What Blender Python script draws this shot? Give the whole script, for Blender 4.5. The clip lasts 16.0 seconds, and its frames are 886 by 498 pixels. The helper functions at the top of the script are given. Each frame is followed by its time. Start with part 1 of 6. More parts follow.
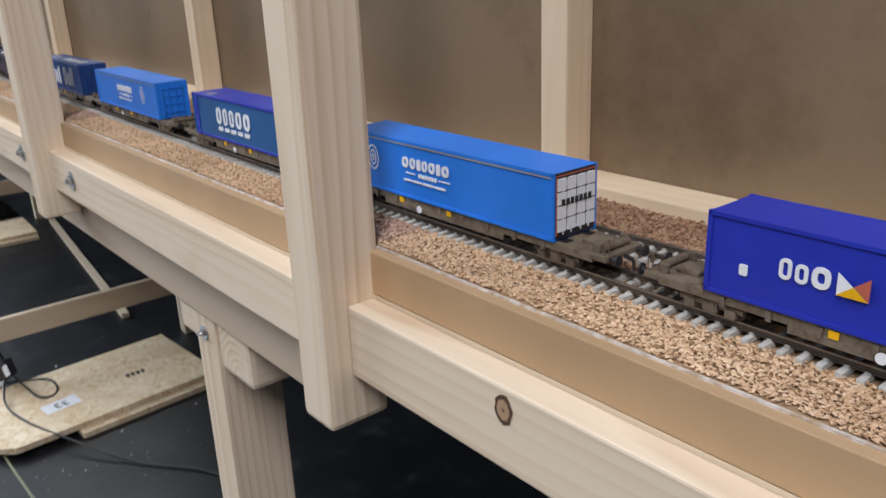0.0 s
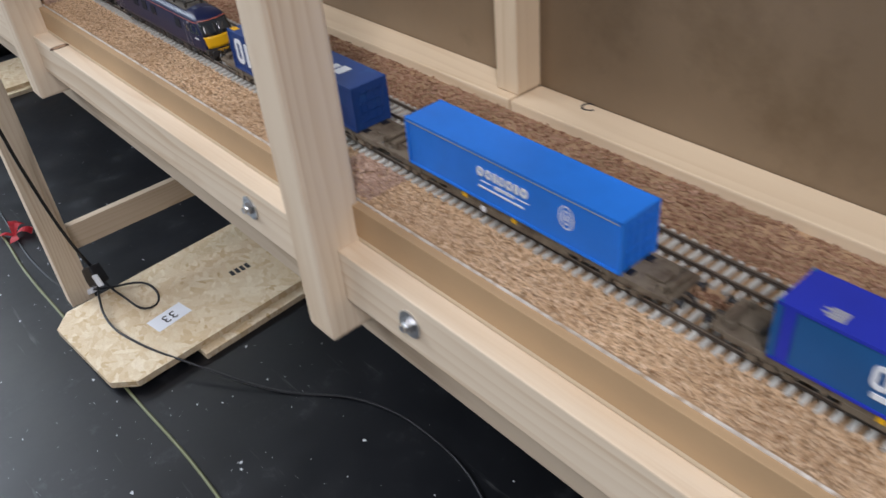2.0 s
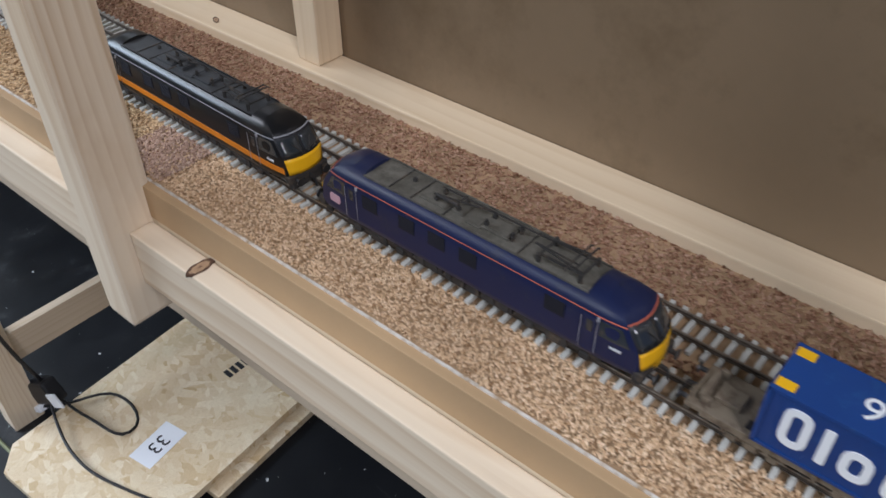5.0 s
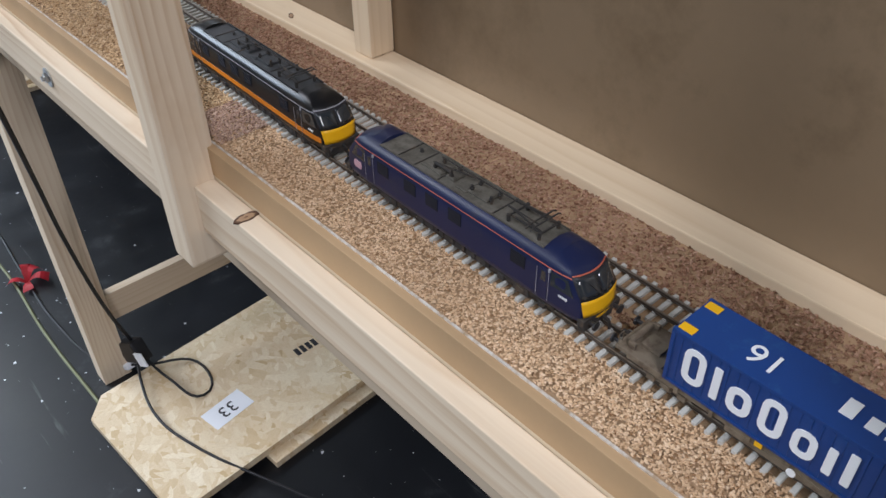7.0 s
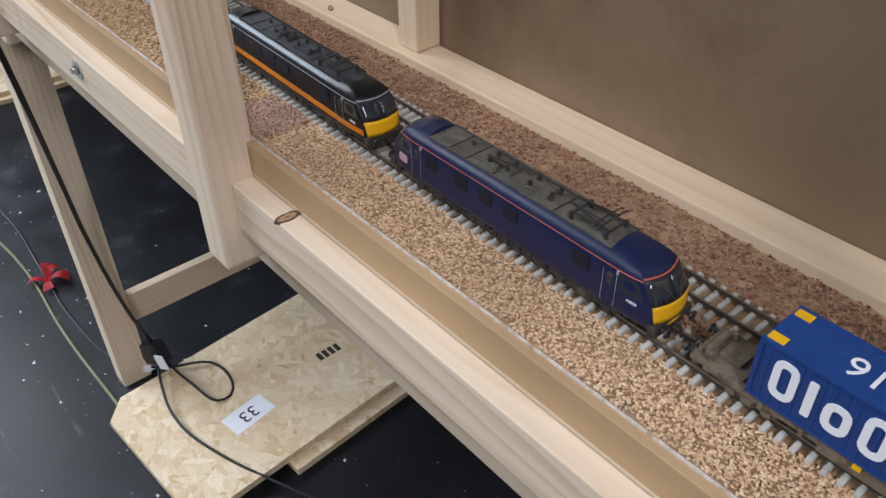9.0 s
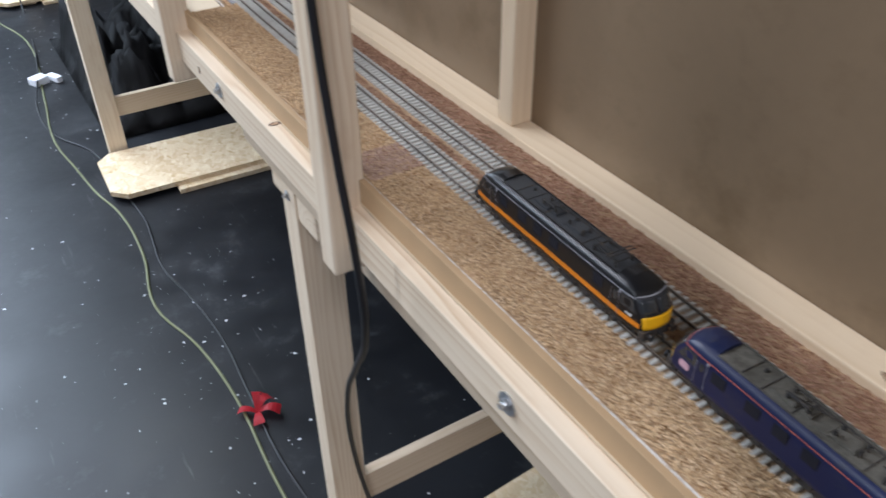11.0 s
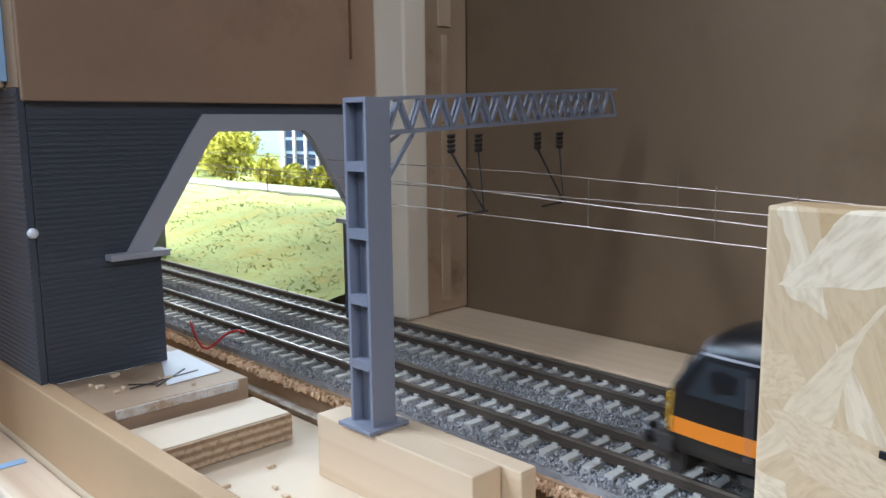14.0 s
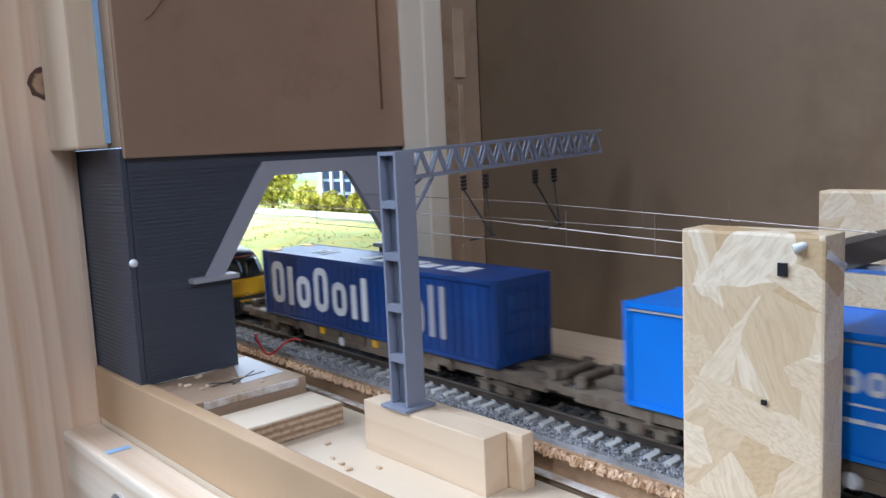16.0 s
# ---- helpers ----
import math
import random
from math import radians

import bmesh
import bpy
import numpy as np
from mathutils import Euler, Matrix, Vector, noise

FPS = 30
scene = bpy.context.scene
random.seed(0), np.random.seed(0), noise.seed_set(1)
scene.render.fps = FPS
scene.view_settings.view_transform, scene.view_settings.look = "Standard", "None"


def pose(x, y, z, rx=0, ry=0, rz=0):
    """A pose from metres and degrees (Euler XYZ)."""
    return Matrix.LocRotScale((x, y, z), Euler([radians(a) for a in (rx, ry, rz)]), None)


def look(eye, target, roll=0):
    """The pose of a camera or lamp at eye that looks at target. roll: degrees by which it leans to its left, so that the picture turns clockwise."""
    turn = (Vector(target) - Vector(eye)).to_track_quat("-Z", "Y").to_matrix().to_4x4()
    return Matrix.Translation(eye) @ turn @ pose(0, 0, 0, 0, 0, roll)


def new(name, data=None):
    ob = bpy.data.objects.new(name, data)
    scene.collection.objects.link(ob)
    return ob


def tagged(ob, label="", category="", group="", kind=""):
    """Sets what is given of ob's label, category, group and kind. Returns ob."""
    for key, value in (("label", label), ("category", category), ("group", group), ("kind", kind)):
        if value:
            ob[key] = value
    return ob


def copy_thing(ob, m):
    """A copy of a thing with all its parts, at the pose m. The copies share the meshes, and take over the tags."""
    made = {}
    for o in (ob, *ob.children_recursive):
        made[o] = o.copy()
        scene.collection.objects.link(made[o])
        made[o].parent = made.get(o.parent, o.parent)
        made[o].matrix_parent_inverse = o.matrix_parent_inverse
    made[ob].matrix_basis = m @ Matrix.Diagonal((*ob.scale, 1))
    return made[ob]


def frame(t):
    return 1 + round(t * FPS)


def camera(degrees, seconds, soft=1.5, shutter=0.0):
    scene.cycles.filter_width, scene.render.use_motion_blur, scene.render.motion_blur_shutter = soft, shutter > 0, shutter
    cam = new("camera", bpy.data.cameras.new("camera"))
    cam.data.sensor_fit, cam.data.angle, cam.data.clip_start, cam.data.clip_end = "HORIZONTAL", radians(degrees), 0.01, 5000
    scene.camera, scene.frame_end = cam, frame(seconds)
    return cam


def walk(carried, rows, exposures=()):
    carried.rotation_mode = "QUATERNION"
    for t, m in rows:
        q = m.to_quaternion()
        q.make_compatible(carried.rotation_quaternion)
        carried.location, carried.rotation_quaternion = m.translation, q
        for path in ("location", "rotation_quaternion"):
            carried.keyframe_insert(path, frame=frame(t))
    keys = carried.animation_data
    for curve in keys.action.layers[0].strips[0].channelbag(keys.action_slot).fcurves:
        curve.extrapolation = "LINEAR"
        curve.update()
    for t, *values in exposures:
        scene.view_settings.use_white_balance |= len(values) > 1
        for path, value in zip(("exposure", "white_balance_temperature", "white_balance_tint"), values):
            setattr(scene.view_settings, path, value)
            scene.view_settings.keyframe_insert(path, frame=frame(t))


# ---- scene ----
import functools
cam = camera(57.1, 16.0, 1.5, 0.2)
PATH = [
    (0, (0.192, 0.214, 1.248), (1.373, 1.683, 0.579), -2.4),
    (0.5, (0.179, 0.238, 1.328), (1.214, 1.589, 0.278), -3.8),
    (1, (0.139, 0.36, 1.394), (1.136, 1.662, 0.249), -4.3),
    (1.5, (0.139, 0.563, 1.419), (1.147, 1.846, 0.263), -4.9),
    (2, (0.191, 0.848, 1.413), (1.181, 2.115, 0.224), -5.7),
    (2.5, (0.18, 1.089, 1.415), (1.162, 2.337, 0.199), -6.0),
    (3, (0.2, 1.279, 1.411), (1.19, 2.512, 0.186), -5.9),
    (3.5, (0.246, 1.461, 1.388), (1.261, 2.655, 0.145), -5.1),
    (4, (0.275, 1.616, 1.362), (1.437, 2.623, 0.083), -1.9),
    (4.5, (0.27, 1.613, 1.366), (1.456, 2.576, 0.075), -1.5),
    (5, (0.231, 1.515, 1.422), (1.404, 2.504, 0.139), -0.2),
    (5.2, (0.213, 1.462, 1.435), (1.357, 2.492, 0.158), 0.5),
    (7.3, (0.211, 1.403, 1.446), (1.241, 2.582, 0.201), -1.1),
    (7.5, (0.21, 1.406, 1.444), (1.242, 2.587, 0.202), -1.1),
    (8, (0.208, 1.413, 1.439), (1.232, 2.601, 0.199), -1.3),
    (8.2, (0.21, 1.417, 1.437), (1.23, 2.608, 0.195), -1.4),
    (10.3, (0.206, 1.691, 1.396), (1.192, 2.99, 0.239), 2.0),
    (10.5, (0.186, 1.763, 1.418), (1.172, 3.082, 0.284), 2.9),
    (11, (0.148, 1.966, 1.533), (0.982, 3.351, 0.357), -0.8),
    (11.5, (0.083, 2.328, 1.529), (0.821, 3.771, 0.357), -0.9),
    (12, (0.17, 2.844, 1.403), (0.876, 4.355, 0.299), -2.6),
    (12.3, (0.223, 3.126, 1.375), (0.982, 4.676, 0.364), -3.7),
    (12.5, (0.233, 3.324, 1.358), (1.167, 4.777, 0.35), -2.4),
    (13, (0.301, 3.534, 1.207), (1.514, 5.011, 0.616), -1.1),
    (13.5, (0.354, 3.545, 1.177), (1.752, 4.918, 0.78), 0.3),
    (14, (0.36, 3.521, 1.178), (1.738, 4.94, 0.877), -0.6),
    (14.5, (0.357, 3.511, 1.179), (1.7, 4.968, 0.909), -1.0),
    (15, (0.343, 3.489, 1.183), (1.671, 4.959, 0.903), -1.2),
    (15.5, (0.328, 3.47, 1.184), (1.64, 4.953, 0.901), -2.0),
    (16, (0.314, 3.462, 1.189), (1.635, 4.942, 0.934), -2.6),
]
EXPOSURE = [(0, -0.05, 6900, 12), (1, -0.15, 6850, 12), (2, -0.15, 6950, 13), (3, -0.18, 7250, 13), (4.2, -0.2, 7250, 13), (5, -0.18, 6600, 11), (8, -0.1, 6800, 12), (10.3, -0.14, 6750, 12), (11.5, 0.02, 6400, 12),
            (12, -0.05, 6750, 13), (12.5, -0.2, 7150, 14), (13.5, -0.1, 6250, 10), (14.5, 0.08, 6000, 9), (16, 0.10, 5850, 12)]
walk(cam, [(t, look(eye, target, roll)) for t, eye, target, roll in PATH], EXPOSURE)

# ---- light ----
world = bpy.data.worlds.new("hall")
scene.world = world
world.use_nodes = True
world.node_tree.nodes["Background"].inputs[0].default_value = (0.80, 0.88, 1.0, 1)
world.node_tree.nodes["Background"].inputs[1].default_value = 0.03


def area_lamp(name, eye, target, sx, sy, watts, color):
    lamp = bpy.data.lights.new(name, "AREA")
    lamp.shape, lamp.size, lamp.size_y, lamp.energy, lamp.color = "RECTANGLE", sx, sy, watts, color
    ob = new(name, lamp)
    ob.matrix_world = look(eye, target)
    return ob


# rows of hall lights over the aisle, and the lamp strip over the scenic section
area_lamp("hall_light", (-1.5, -1.2, 4.2), (-0.9, -0.6, 0), 0.6, 3.0, 190, (0.84, 0.88, 1.0))
area_lamp("hall_light", (-1.6, 5.4, 4.2), (-1.3, 5.4, 0), 0.6, 3.0, 160, (0.84, 0.88, 1.0))
area_lamp("hall_light", (-4.6, 3.0, 4.2), (-4.0, 3.0, 0), 0.6, 3.5, 125, (0.80, 0.88, 1.0))
area_lamp("hall_light", (-2.4, 10.2, 4.2), (-2.4, 10.1, 0), 4.0, 7.0, 1350, (0.66, 0.82, 1.0))
area_lamp("scenic_light", (0.80, 4.65, 1.56), (0.86, 4.65, 1.0), 0.40, 1.3, 25, (0.85, 0.95, 1.0))

# ---- materials ----


def material(name, base=(0.5, 0.5, 0.5), rough=0.6, metal=0.0, spec=0.4):
    m = bpy.data.materials.new(name)
    m.use_nodes = True
    b = m.node_tree.nodes["Principled BSDF"]
    b.inputs["Base Color"].default_value = (*base, 1)
    b.inputs["Roughness"].default_value = rough
    b.inputs["Metallic"].default_value = metal
    b.inputs["Specular IOR Level"].default_value = spec
    return m


def node(m, kind, **values):
    n = m.node_tree.nodes.new(kind)
    for k, v in values.items():
        n.inputs[k].default_value = v
    return n


def link(m, a, b):
    m.node_tree.links.new(a, b)


def ramp(m, fac, stops):
    r = m.node_tree.nodes.new("ShaderNodeValToRGB")
    e = r.color_ramp.elements
    while len(e) < len(stops):
        e.new(0.5)
    for el, (p, c) in zip(e, stops):
        el.position, el.color = p, (*c, 1)
    link(m, fac, r.inputs[0])
    return r.outputs[0]


def mixed(m, fac, a, b, mode="MIX"):
    x = m.node_tree.nodes.new("ShaderNodeMix")
    x.data_type, x.blend_type = "RGBA", mode
    for sock, v in ((x.inputs[0], fac), (x.inputs[6], a), (x.inputs[7], b)):
        if isinstance(v, (int, float)):
            sock.default_value = v
        elif isinstance(v, tuple):
            sock.default_value = (*v, 1)
        else:
            link(m, v, sock)
    return x.outputs[2]


def bsdf(m):
    return m.node_tree.nodes["Principled BSDF"]


def bump(m, height, strength=0.3, distance=0.001):
    b = node(m, "ShaderNodeBump", Strength=strength, Distance=distance)
    link(m, height, b.inputs["Height"])
    link(m, b.outputs[0], bsdf(m).inputs["Normal"])


def coords(m, scale=(1, 1, 1), shift=True):
    """Object space, moved at random from object to object."""
    c = m.node_tree.nodes.new("ShaderNodeTexCoord")
    mp = m.node_tree.nodes.new("ShaderNodeMapping")
    mp.inputs["Scale"].default_value = scale
    link(m, c.outputs["Object"], mp.inputs["Vector"])
    if shift:
        info = m.node_tree.nodes.new("ShaderNodeObjectInfo")
        mul = m.node_tree.nodes.new("ShaderNodeMath")
        mul.operation = "MULTIPLY"
        mul.inputs[1].default_value = 37.0
        link(m, info.outputs["Random"], mul.inputs[0])
        link(m, mul.outputs[0], mp.inputs["Location"])
    return mp.outputs[0]


def noise_of(m, vec, scale, detail=4, rough=0.55, distort=0.0):
    n = node(m, "ShaderNodeTexNoise", Scale=scale, Detail=detail, Roughness=rough, Distortion=distort)
    link(m, vec, n.inputs["Vector"])
    return n.outputs["Fac"]


def plain(name, base, rough=0.6, metal=0.0, vary=0.12, scale=60, grain=0.1, dirt=None, dirt_at=0.62):
    """A surface with blotches, fine grain and, if given, patches of dirt."""
    m = material(name, base, rough, metal)
    v = coords(m)
    big = noise_of(m, v, scale * 0.15, 3)
    small = noise_of(m, v, scale * 6, 3)
    lo = tuple(c * (1 - vary) for c in base)
    hi = tuple(min(1, c * (1 + vary)) for c in base)
    col = ramp(m, big, [(0.3, lo), (0.7, hi)])
    col = mixed(m, 0.12, col, ramp(m, small, [(0.3, lo), (0.7, hi)]), "MIX")
    if dirt:
        mask = ramp(m, noise_of(m, v, scale * 0.5, 6, 0.7), [(dirt_at - 0.08, (0, 0, 0)), (dirt_at + 0.12, (1, 1, 1))])
        col = mixed(m, mask, col, dirt)
    link(m, col, bsdf(m).inputs["Base Color"])
    if grain:
        bump(m, small, grain, 0.0006)
    return m


def pine(name, pale, dark, contrast=1.0, rough=0.62):
    """Planed softwood, grain along local x: growth rings warped along the board, its heart near the face."""
    m = material(name, pale, rough, 0, 0.3)
    c = m.node_tree.nodes.new("ShaderNodeTexCoord")
    info = m.node_tree.nodes.new("ShaderNodeObjectInfo")

    def spread(gain, shift, wrap):
        a = m.node_tree.nodes.new("ShaderNodeMath")
        a.operation = "MULTIPLY"
        a.inputs[1].default_value = gain
        link(m, info.outputs["Random"], a.inputs[0])
        f = m.node_tree.nodes.new("ShaderNodeMath")
        f.operation = "FRACT" if wrap else "ADD"
        link(m, a.outputs[0], f.inputs[0])
        d = m.node_tree.nodes.new("ShaderNodeMath")
        d.operation = "MULTIPLY_ADD"
        link(m, f.outputs[0], d.inputs[0])
        d.inputs[1].default_value, d.inputs[2].default_value = (0.05, shift) if wrap else (1.0, 0.0)
        return d.outputs[0]

    off = m.node_tree.nodes.new("ShaderNodeCombineXYZ")
    link(m, spread(9.0, 0, False), off.inputs[0])
    link(m, spread(7.3, 0.005, True), off.inputs[1])
    link(m, spread(11.7, 0.012, True), off.inputs[2])
    mp = m.node_tree.nodes.new("ShaderNodeMapping")
    mp.inputs["Scale"].default_value = (0.10, 1.0, 1.0)
    link(m, c.outputs["Object"], mp.inputs["Vector"])
    link(m, off.outputs[0], mp.inputs["Location"])
    wv = m.node_tree.nodes.new("ShaderNodeTexWave")
    wv.wave_type, wv.rings_direction, wv.wave_profile = "RINGS", "X", "SAW"
    for k, x in (("Scale", 34.0), ("Distortion", 9.0), ("Detail", 1.5), ("Detail Scale", 0.8), ("Detail Roughness", 0.45)):
        wv.inputs[k].default_value = x
    link(m, mp.outputs[0], wv.inputs["Vector"])
    mid = tuple(a * (1 - 0.30 * contrast) + b * 0.30 * contrast for a, b in zip(pale, dark))
    deep = tuple(a * (1 - 0.85 * contrast) + b * 0.85 * contrast for a, b in zip(pale, dark))
    col = ramp(m, wv.outputs["Fac"], [(0.0, pale), (0.5, mid), (0.84, deep), (0.95, mid), (1.0, pale)])
    fine = noise_of(m, coords(m, (14, 420, 420)), 1.0, 3)
    col = mixed(m, 0.22, col, ramp(m, fine, [(0.3, deep), (0.65, pale)]))
    tone = noise_of(m, coords(m, (2.0, 14, 14)), 1.0, 3)
    col = mixed(m, ramp(m, tone, [(0.40, (0, 0, 0)), (0.62, (0.75, 0.75, 0.75))]), col, pale)
    stain = noise_of(m, coords(m, (5, 12, 12)), 1.0, 5, 0.65)
    col = mixed(m, ramp(m, stain, [(0.60, (0, 0, 0)), (0.78, (0.45, 0.45, 0.45))]), col, dark)
    link(m, col, bsdf(m).inputs["Base Color"])
    bump(m, fine, 0.12, 0.0006)
    return m


PINE = pine("pine", (0.80, 0.67, 0.51), (0.58, 0.40, 0.24), 1.0)
PINE_GREY = pine("pine_aged", (0.62, 0.50, 0.37), (0.45, 0.32, 0.20), 0.7)
PINE_ORANGE = pine("pine_knotty", (0.80, 0.63, 0.46), (0.56, 0.31, 0.17), 1.0)
PINE_BATTEN = pine("pine_batten", (0.70, 0.55, 0.38), (0.52, 0.35, 0.20), 0.6)
HARDBOARD = plain("hardboard", (0.205, 0.142, 0.086), 0.38, vary=0.16, scale=14, grain=0.05, dirt=(0.150, 0.100, 0.056), dirt_at=0.60)
HARDBOARD_RED = plain("hardboard_smooth", (0.33, 0.210, 0.135), 0.40, vary=0.16, scale=40, grain=0.05, dirt=(0.25, 0.152, 0.095), dirt_at=0.60)
MDF = plain("mdf", (0.47, 0.31, 0.17), 0.6, vary=0.1, scale=50, grain=0.15)
PLY = plain("birch_ply", (0.70, 0.58, 0.42), 0.6, vary=0.08, scale=30, grain=0.1, dirt=(0.5, 0.38, 0.25), dirt_at=0.72)
MDF_BROWN = plain("stained_board", (0.40, 0.28, 0.18), 0.6, vary=0.2, scale=60, grain=0.2, dirt=(0.25, 0.15, 0.08), dirt_at=0.62)


def ply_edge_material():
    """The sawn edge of plywood: thin level layers, dark and pale by turns."""
    m = material("ply_edge", (0.42, 0.27, 0.15), 0.7)
    v = coords(m, shift=False)
    wv = m.node_tree.nodes.new("ShaderNodeTexWave")
    wv.wave_type, wv.bands_direction = "BANDS", "Z"
    for k, x in (("Scale", 95.0), ("Distortion", 0.8), ("Detail", 2.0), ("Detail Scale", 1.5)):
        wv.inputs[k].default_value = x
    link(m, v, wv.inputs["Vector"])
    col = ramp(m, wv.outputs["Fac"], [(0.25, (0.32, 0.21, 0.125)), (0.5, (0.44, 0.31, 0.195)), (0.8, (0.54, 0.41, 0.275))])
    fib = noise_of(m, coords(m, (500, 120, 500)), 1.0, 3)
    col = mixed(m, ramp(m, fib, [(0.5, (0, 0, 0)), (0.7, (0.6, 0.6, 0.6))]), col, (0.20, 0.11, 0.06))
    link(m, col, bsdf(m).inputs["Base Color"])
    bump(m, fib, 0.4, 0.0008)
    return m


PLY_EDGE = ply_edge_material()
WHITE_GLUE = plain("white_filler", (0.66, 0.62, 0.57), 0.6, vary=0.2, scale=220, grain=0.6, dirt=(0.42, 0.30, 0.19), dirt_at=0.52)
WHITE_WOOD = plain("painted_cream", (0.80, 0.70, 0.55), 0.5, vary=0.06, scale=30)
STEEL = plain("zinc_steel", (0.60, 0.61, 0.62), 0.28, 0.95, vary=0.1, scale=200)
DARK_STEEL = plain("dark_metal", (0.08, 0.08, 0.085), 0.4, 0.7, vary=0.2, scale=200)
GREY_PLASTIC = plain("grey_print", (0.23, 0.25, 0.31), 0.5, vary=0.06, scale=80, grain=0.1)
BRIDGE_DARK = plain("dark_grey_card", (0.058, 0.066, 0.084), 0.40, vary=0.1, scale=40)
BRIDGE_LIGHT = plain("grey_card", (0.33, 0.33, 0.36), 0.6, vary=0.06, scale=60)
RAIL_STEEL = plain("rail_steel", (0.33, 0.29, 0.25), 0.35, 0.8, vary=0.2, scale=200)
RAIL_SIDE = plain("rail_rust", (0.085, 0.065, 0.05), 0.6, 0.2, vary=0.2, scale=200)
SLEEPER = plain("concrete_sleeper", (0.50, 0.49, 0.45), 0.75, vary=0.12, scale=200, grain=0.2, dirt=(0.25, 0.22, 0.18), dirt_at=0.66)
BLACK_RUBBER = plain("black_rubber", (0.015, 0.015, 0.017), 0.45, vary=0.2, scale=80)
WHITE_PAPER = plain("white_paper", (0.80, 0.82, 0.86), 0.6, vary=0.03, scale=60)
BLACK_INK = plain("black_ink", (0.02, 0.02, 0.025), 0.5, vary=0.1)
WHITE_INK = plain("white_ink", (0.80, 0.82, 0.84), 0.5, vary=0.04)


def osb_material():
    """Flat strands lying in several directions, each of its own tone."""
    m = material("osb", (0.6, 0.45, 0.27), 0.55)
    base = coords(m)
    warp = node(m, "ShaderNodeTexNoise", Scale=26.0, Detail=3.0, Roughness=0.6)
    link(m, base, warp.inputs["Vector"])
    bent = m.node_tree.nodes.new("ShaderNodeVectorMath")
    bent.operation = "MULTIPLY_ADD"
    bent.inputs[1].default_value = (0.009, 0.009, 0.009)
    link(m, warp.outputs["Color"], bent.inputs[0])
    link(m, base, bent.inputs[2])

    def strands(turn, long, wide, stops):
        mp = m.node_tree.nodes.new("ShaderNodeMapping")
        mp.vector_type = "TEXTURE"
        mp.inputs["Rotation"].default_value = (0, turn * 0.35, turn)
        mp.inputs["Scale"].default_value = (long, wide, wide)
        link(m, bent.outputs[0], mp.inputs["Vector"])
        vo = node(m, "ShaderNodeTexVoronoi", Scale=1.0, Randomness=1.0)
        link(m, mp.outputs[0], vo.inputs["Vector"])
        sep = m.node_tree.nodes.new("ShaderNodeSeparateColor")
        link(m, vo.outputs["Color"], sep.inputs[0])
        tone = ramp(m, sep.outputs[0], stops)
        fm = m.node_tree.nodes.new("ShaderNodeMapping")
        fm.inputs["Scale"].default_value = (1.2, 14, 14)
        link(m, mp.outputs[0], fm.inputs["Vector"])
        fib = noise_of(m, fm.outputs[0], 1.0, 3)
        return mixed(m, ramp(m, fib, [(0.42, (0, 0, 0)), (0.72, (0.40, 0.40, 0.40))]), tone, (0.42, 0.27, 0.13)), sep.outputs[1], fib

    pale = [(0.0, (0.64, 0.48, 0.29)), (0.3, (0.72, 0.57, 0.38)), (0.75, (0.76, 0.63, 0.44)), (1.0, (0.82, 0.70, 0.52))]
    amber = [(0.0, (0.55, 0.38, 0.20)), (0.4, (0.68, 0.52, 0.32)), (1.0, (0.76, 0.62, 0.42))]
    col, pick, fib = strands(0.35, 0.075, 0.019, pale)
    for turn, long, wide, stops in ((1.9, 0.060, 0.016, amber), (-0.75, 0.085, 0.021, pale), (1.2, 0.045, 0.012, pale)):
        other, pick2, _ = strands(turn, long, wide, stops)
        over = m.node_tree.nodes.new("ShaderNodeMath")
        over.operation = "GREATER_THAN"
        over.inputs[1].default_value = 0.62
        link(m, pick2, over.inputs[0])
        col = mixed(m, over.outputs[0], col, other)
    link(m, col, bsdf(m).inputs["Base Color"])
    bump(m, fib, 0.25, 0.0008)
    return m


OSB = osb_material()


def granule_material(name, stops, rough=0.85):
    """Loose grains, each of its own tone."""
    m = material(name, stops[1][1], rough, 0, 0.12)
    g = m.node_tree.nodes.new("ShaderNodeNewGeometry")
    col = ramp(m, g.outputs["Random Per Island"], stops)
    patch = noise_of(m, coords(m, shift=False), 9, 3)
    col = mixed(m, ramp(m, patch, [(0.35, (0, 0, 0)), (0.7, (0.35, 0.35, 0.35))]), col, stops[0][1])
    link(m, col, bsdf(m).inputs["Base Color"])
    return m


CORK = granule_material("cork_granules", [(0.0, (0.27, 0.145, 0.07)), (0.16, (0.60, 0.40, 0.235)), (0.6, (0.76, 0.53, 0.335)), (1.0, (0.86, 0.65, 0.45))])
CORK_GOLD = granule_material("cork_granules_golden", [(0.0, (0.22, 0.115, 0.05)), (0.20, (0.54, 0.355, 0.195)), (0.6, (0.68, 0.475, 0.275)), (1.0, (0.80, 0.60, 0.39))])
CORK_RED = granule_material("cork_granules_brown", [(0.0, (0.15, 0.07, 0.04)), (0.25, (0.29, 0.155, 0.095)), (0.7, (0.40, 0.235, 0.155)), (1.0, (0.50, 0.32, 0.225))])
CORK_PINK = granule_material("cork_granules_pink", [(0.0, (0.20, 0.11, 0.075)), (0.2, (0.40, 0.26, 0.19)), (0.6, (0.52, 0.35, 0.265)), (1.0, (0.62, 0.45, 0.35))])
CORK_BED = plain("cork_sheet", (0.40, 0.26, 0.15), 0.9, vary=0.25, scale=160, grain=0.8, dirt=(0.32, 0.19, 0.10), dirt_at=0.62)
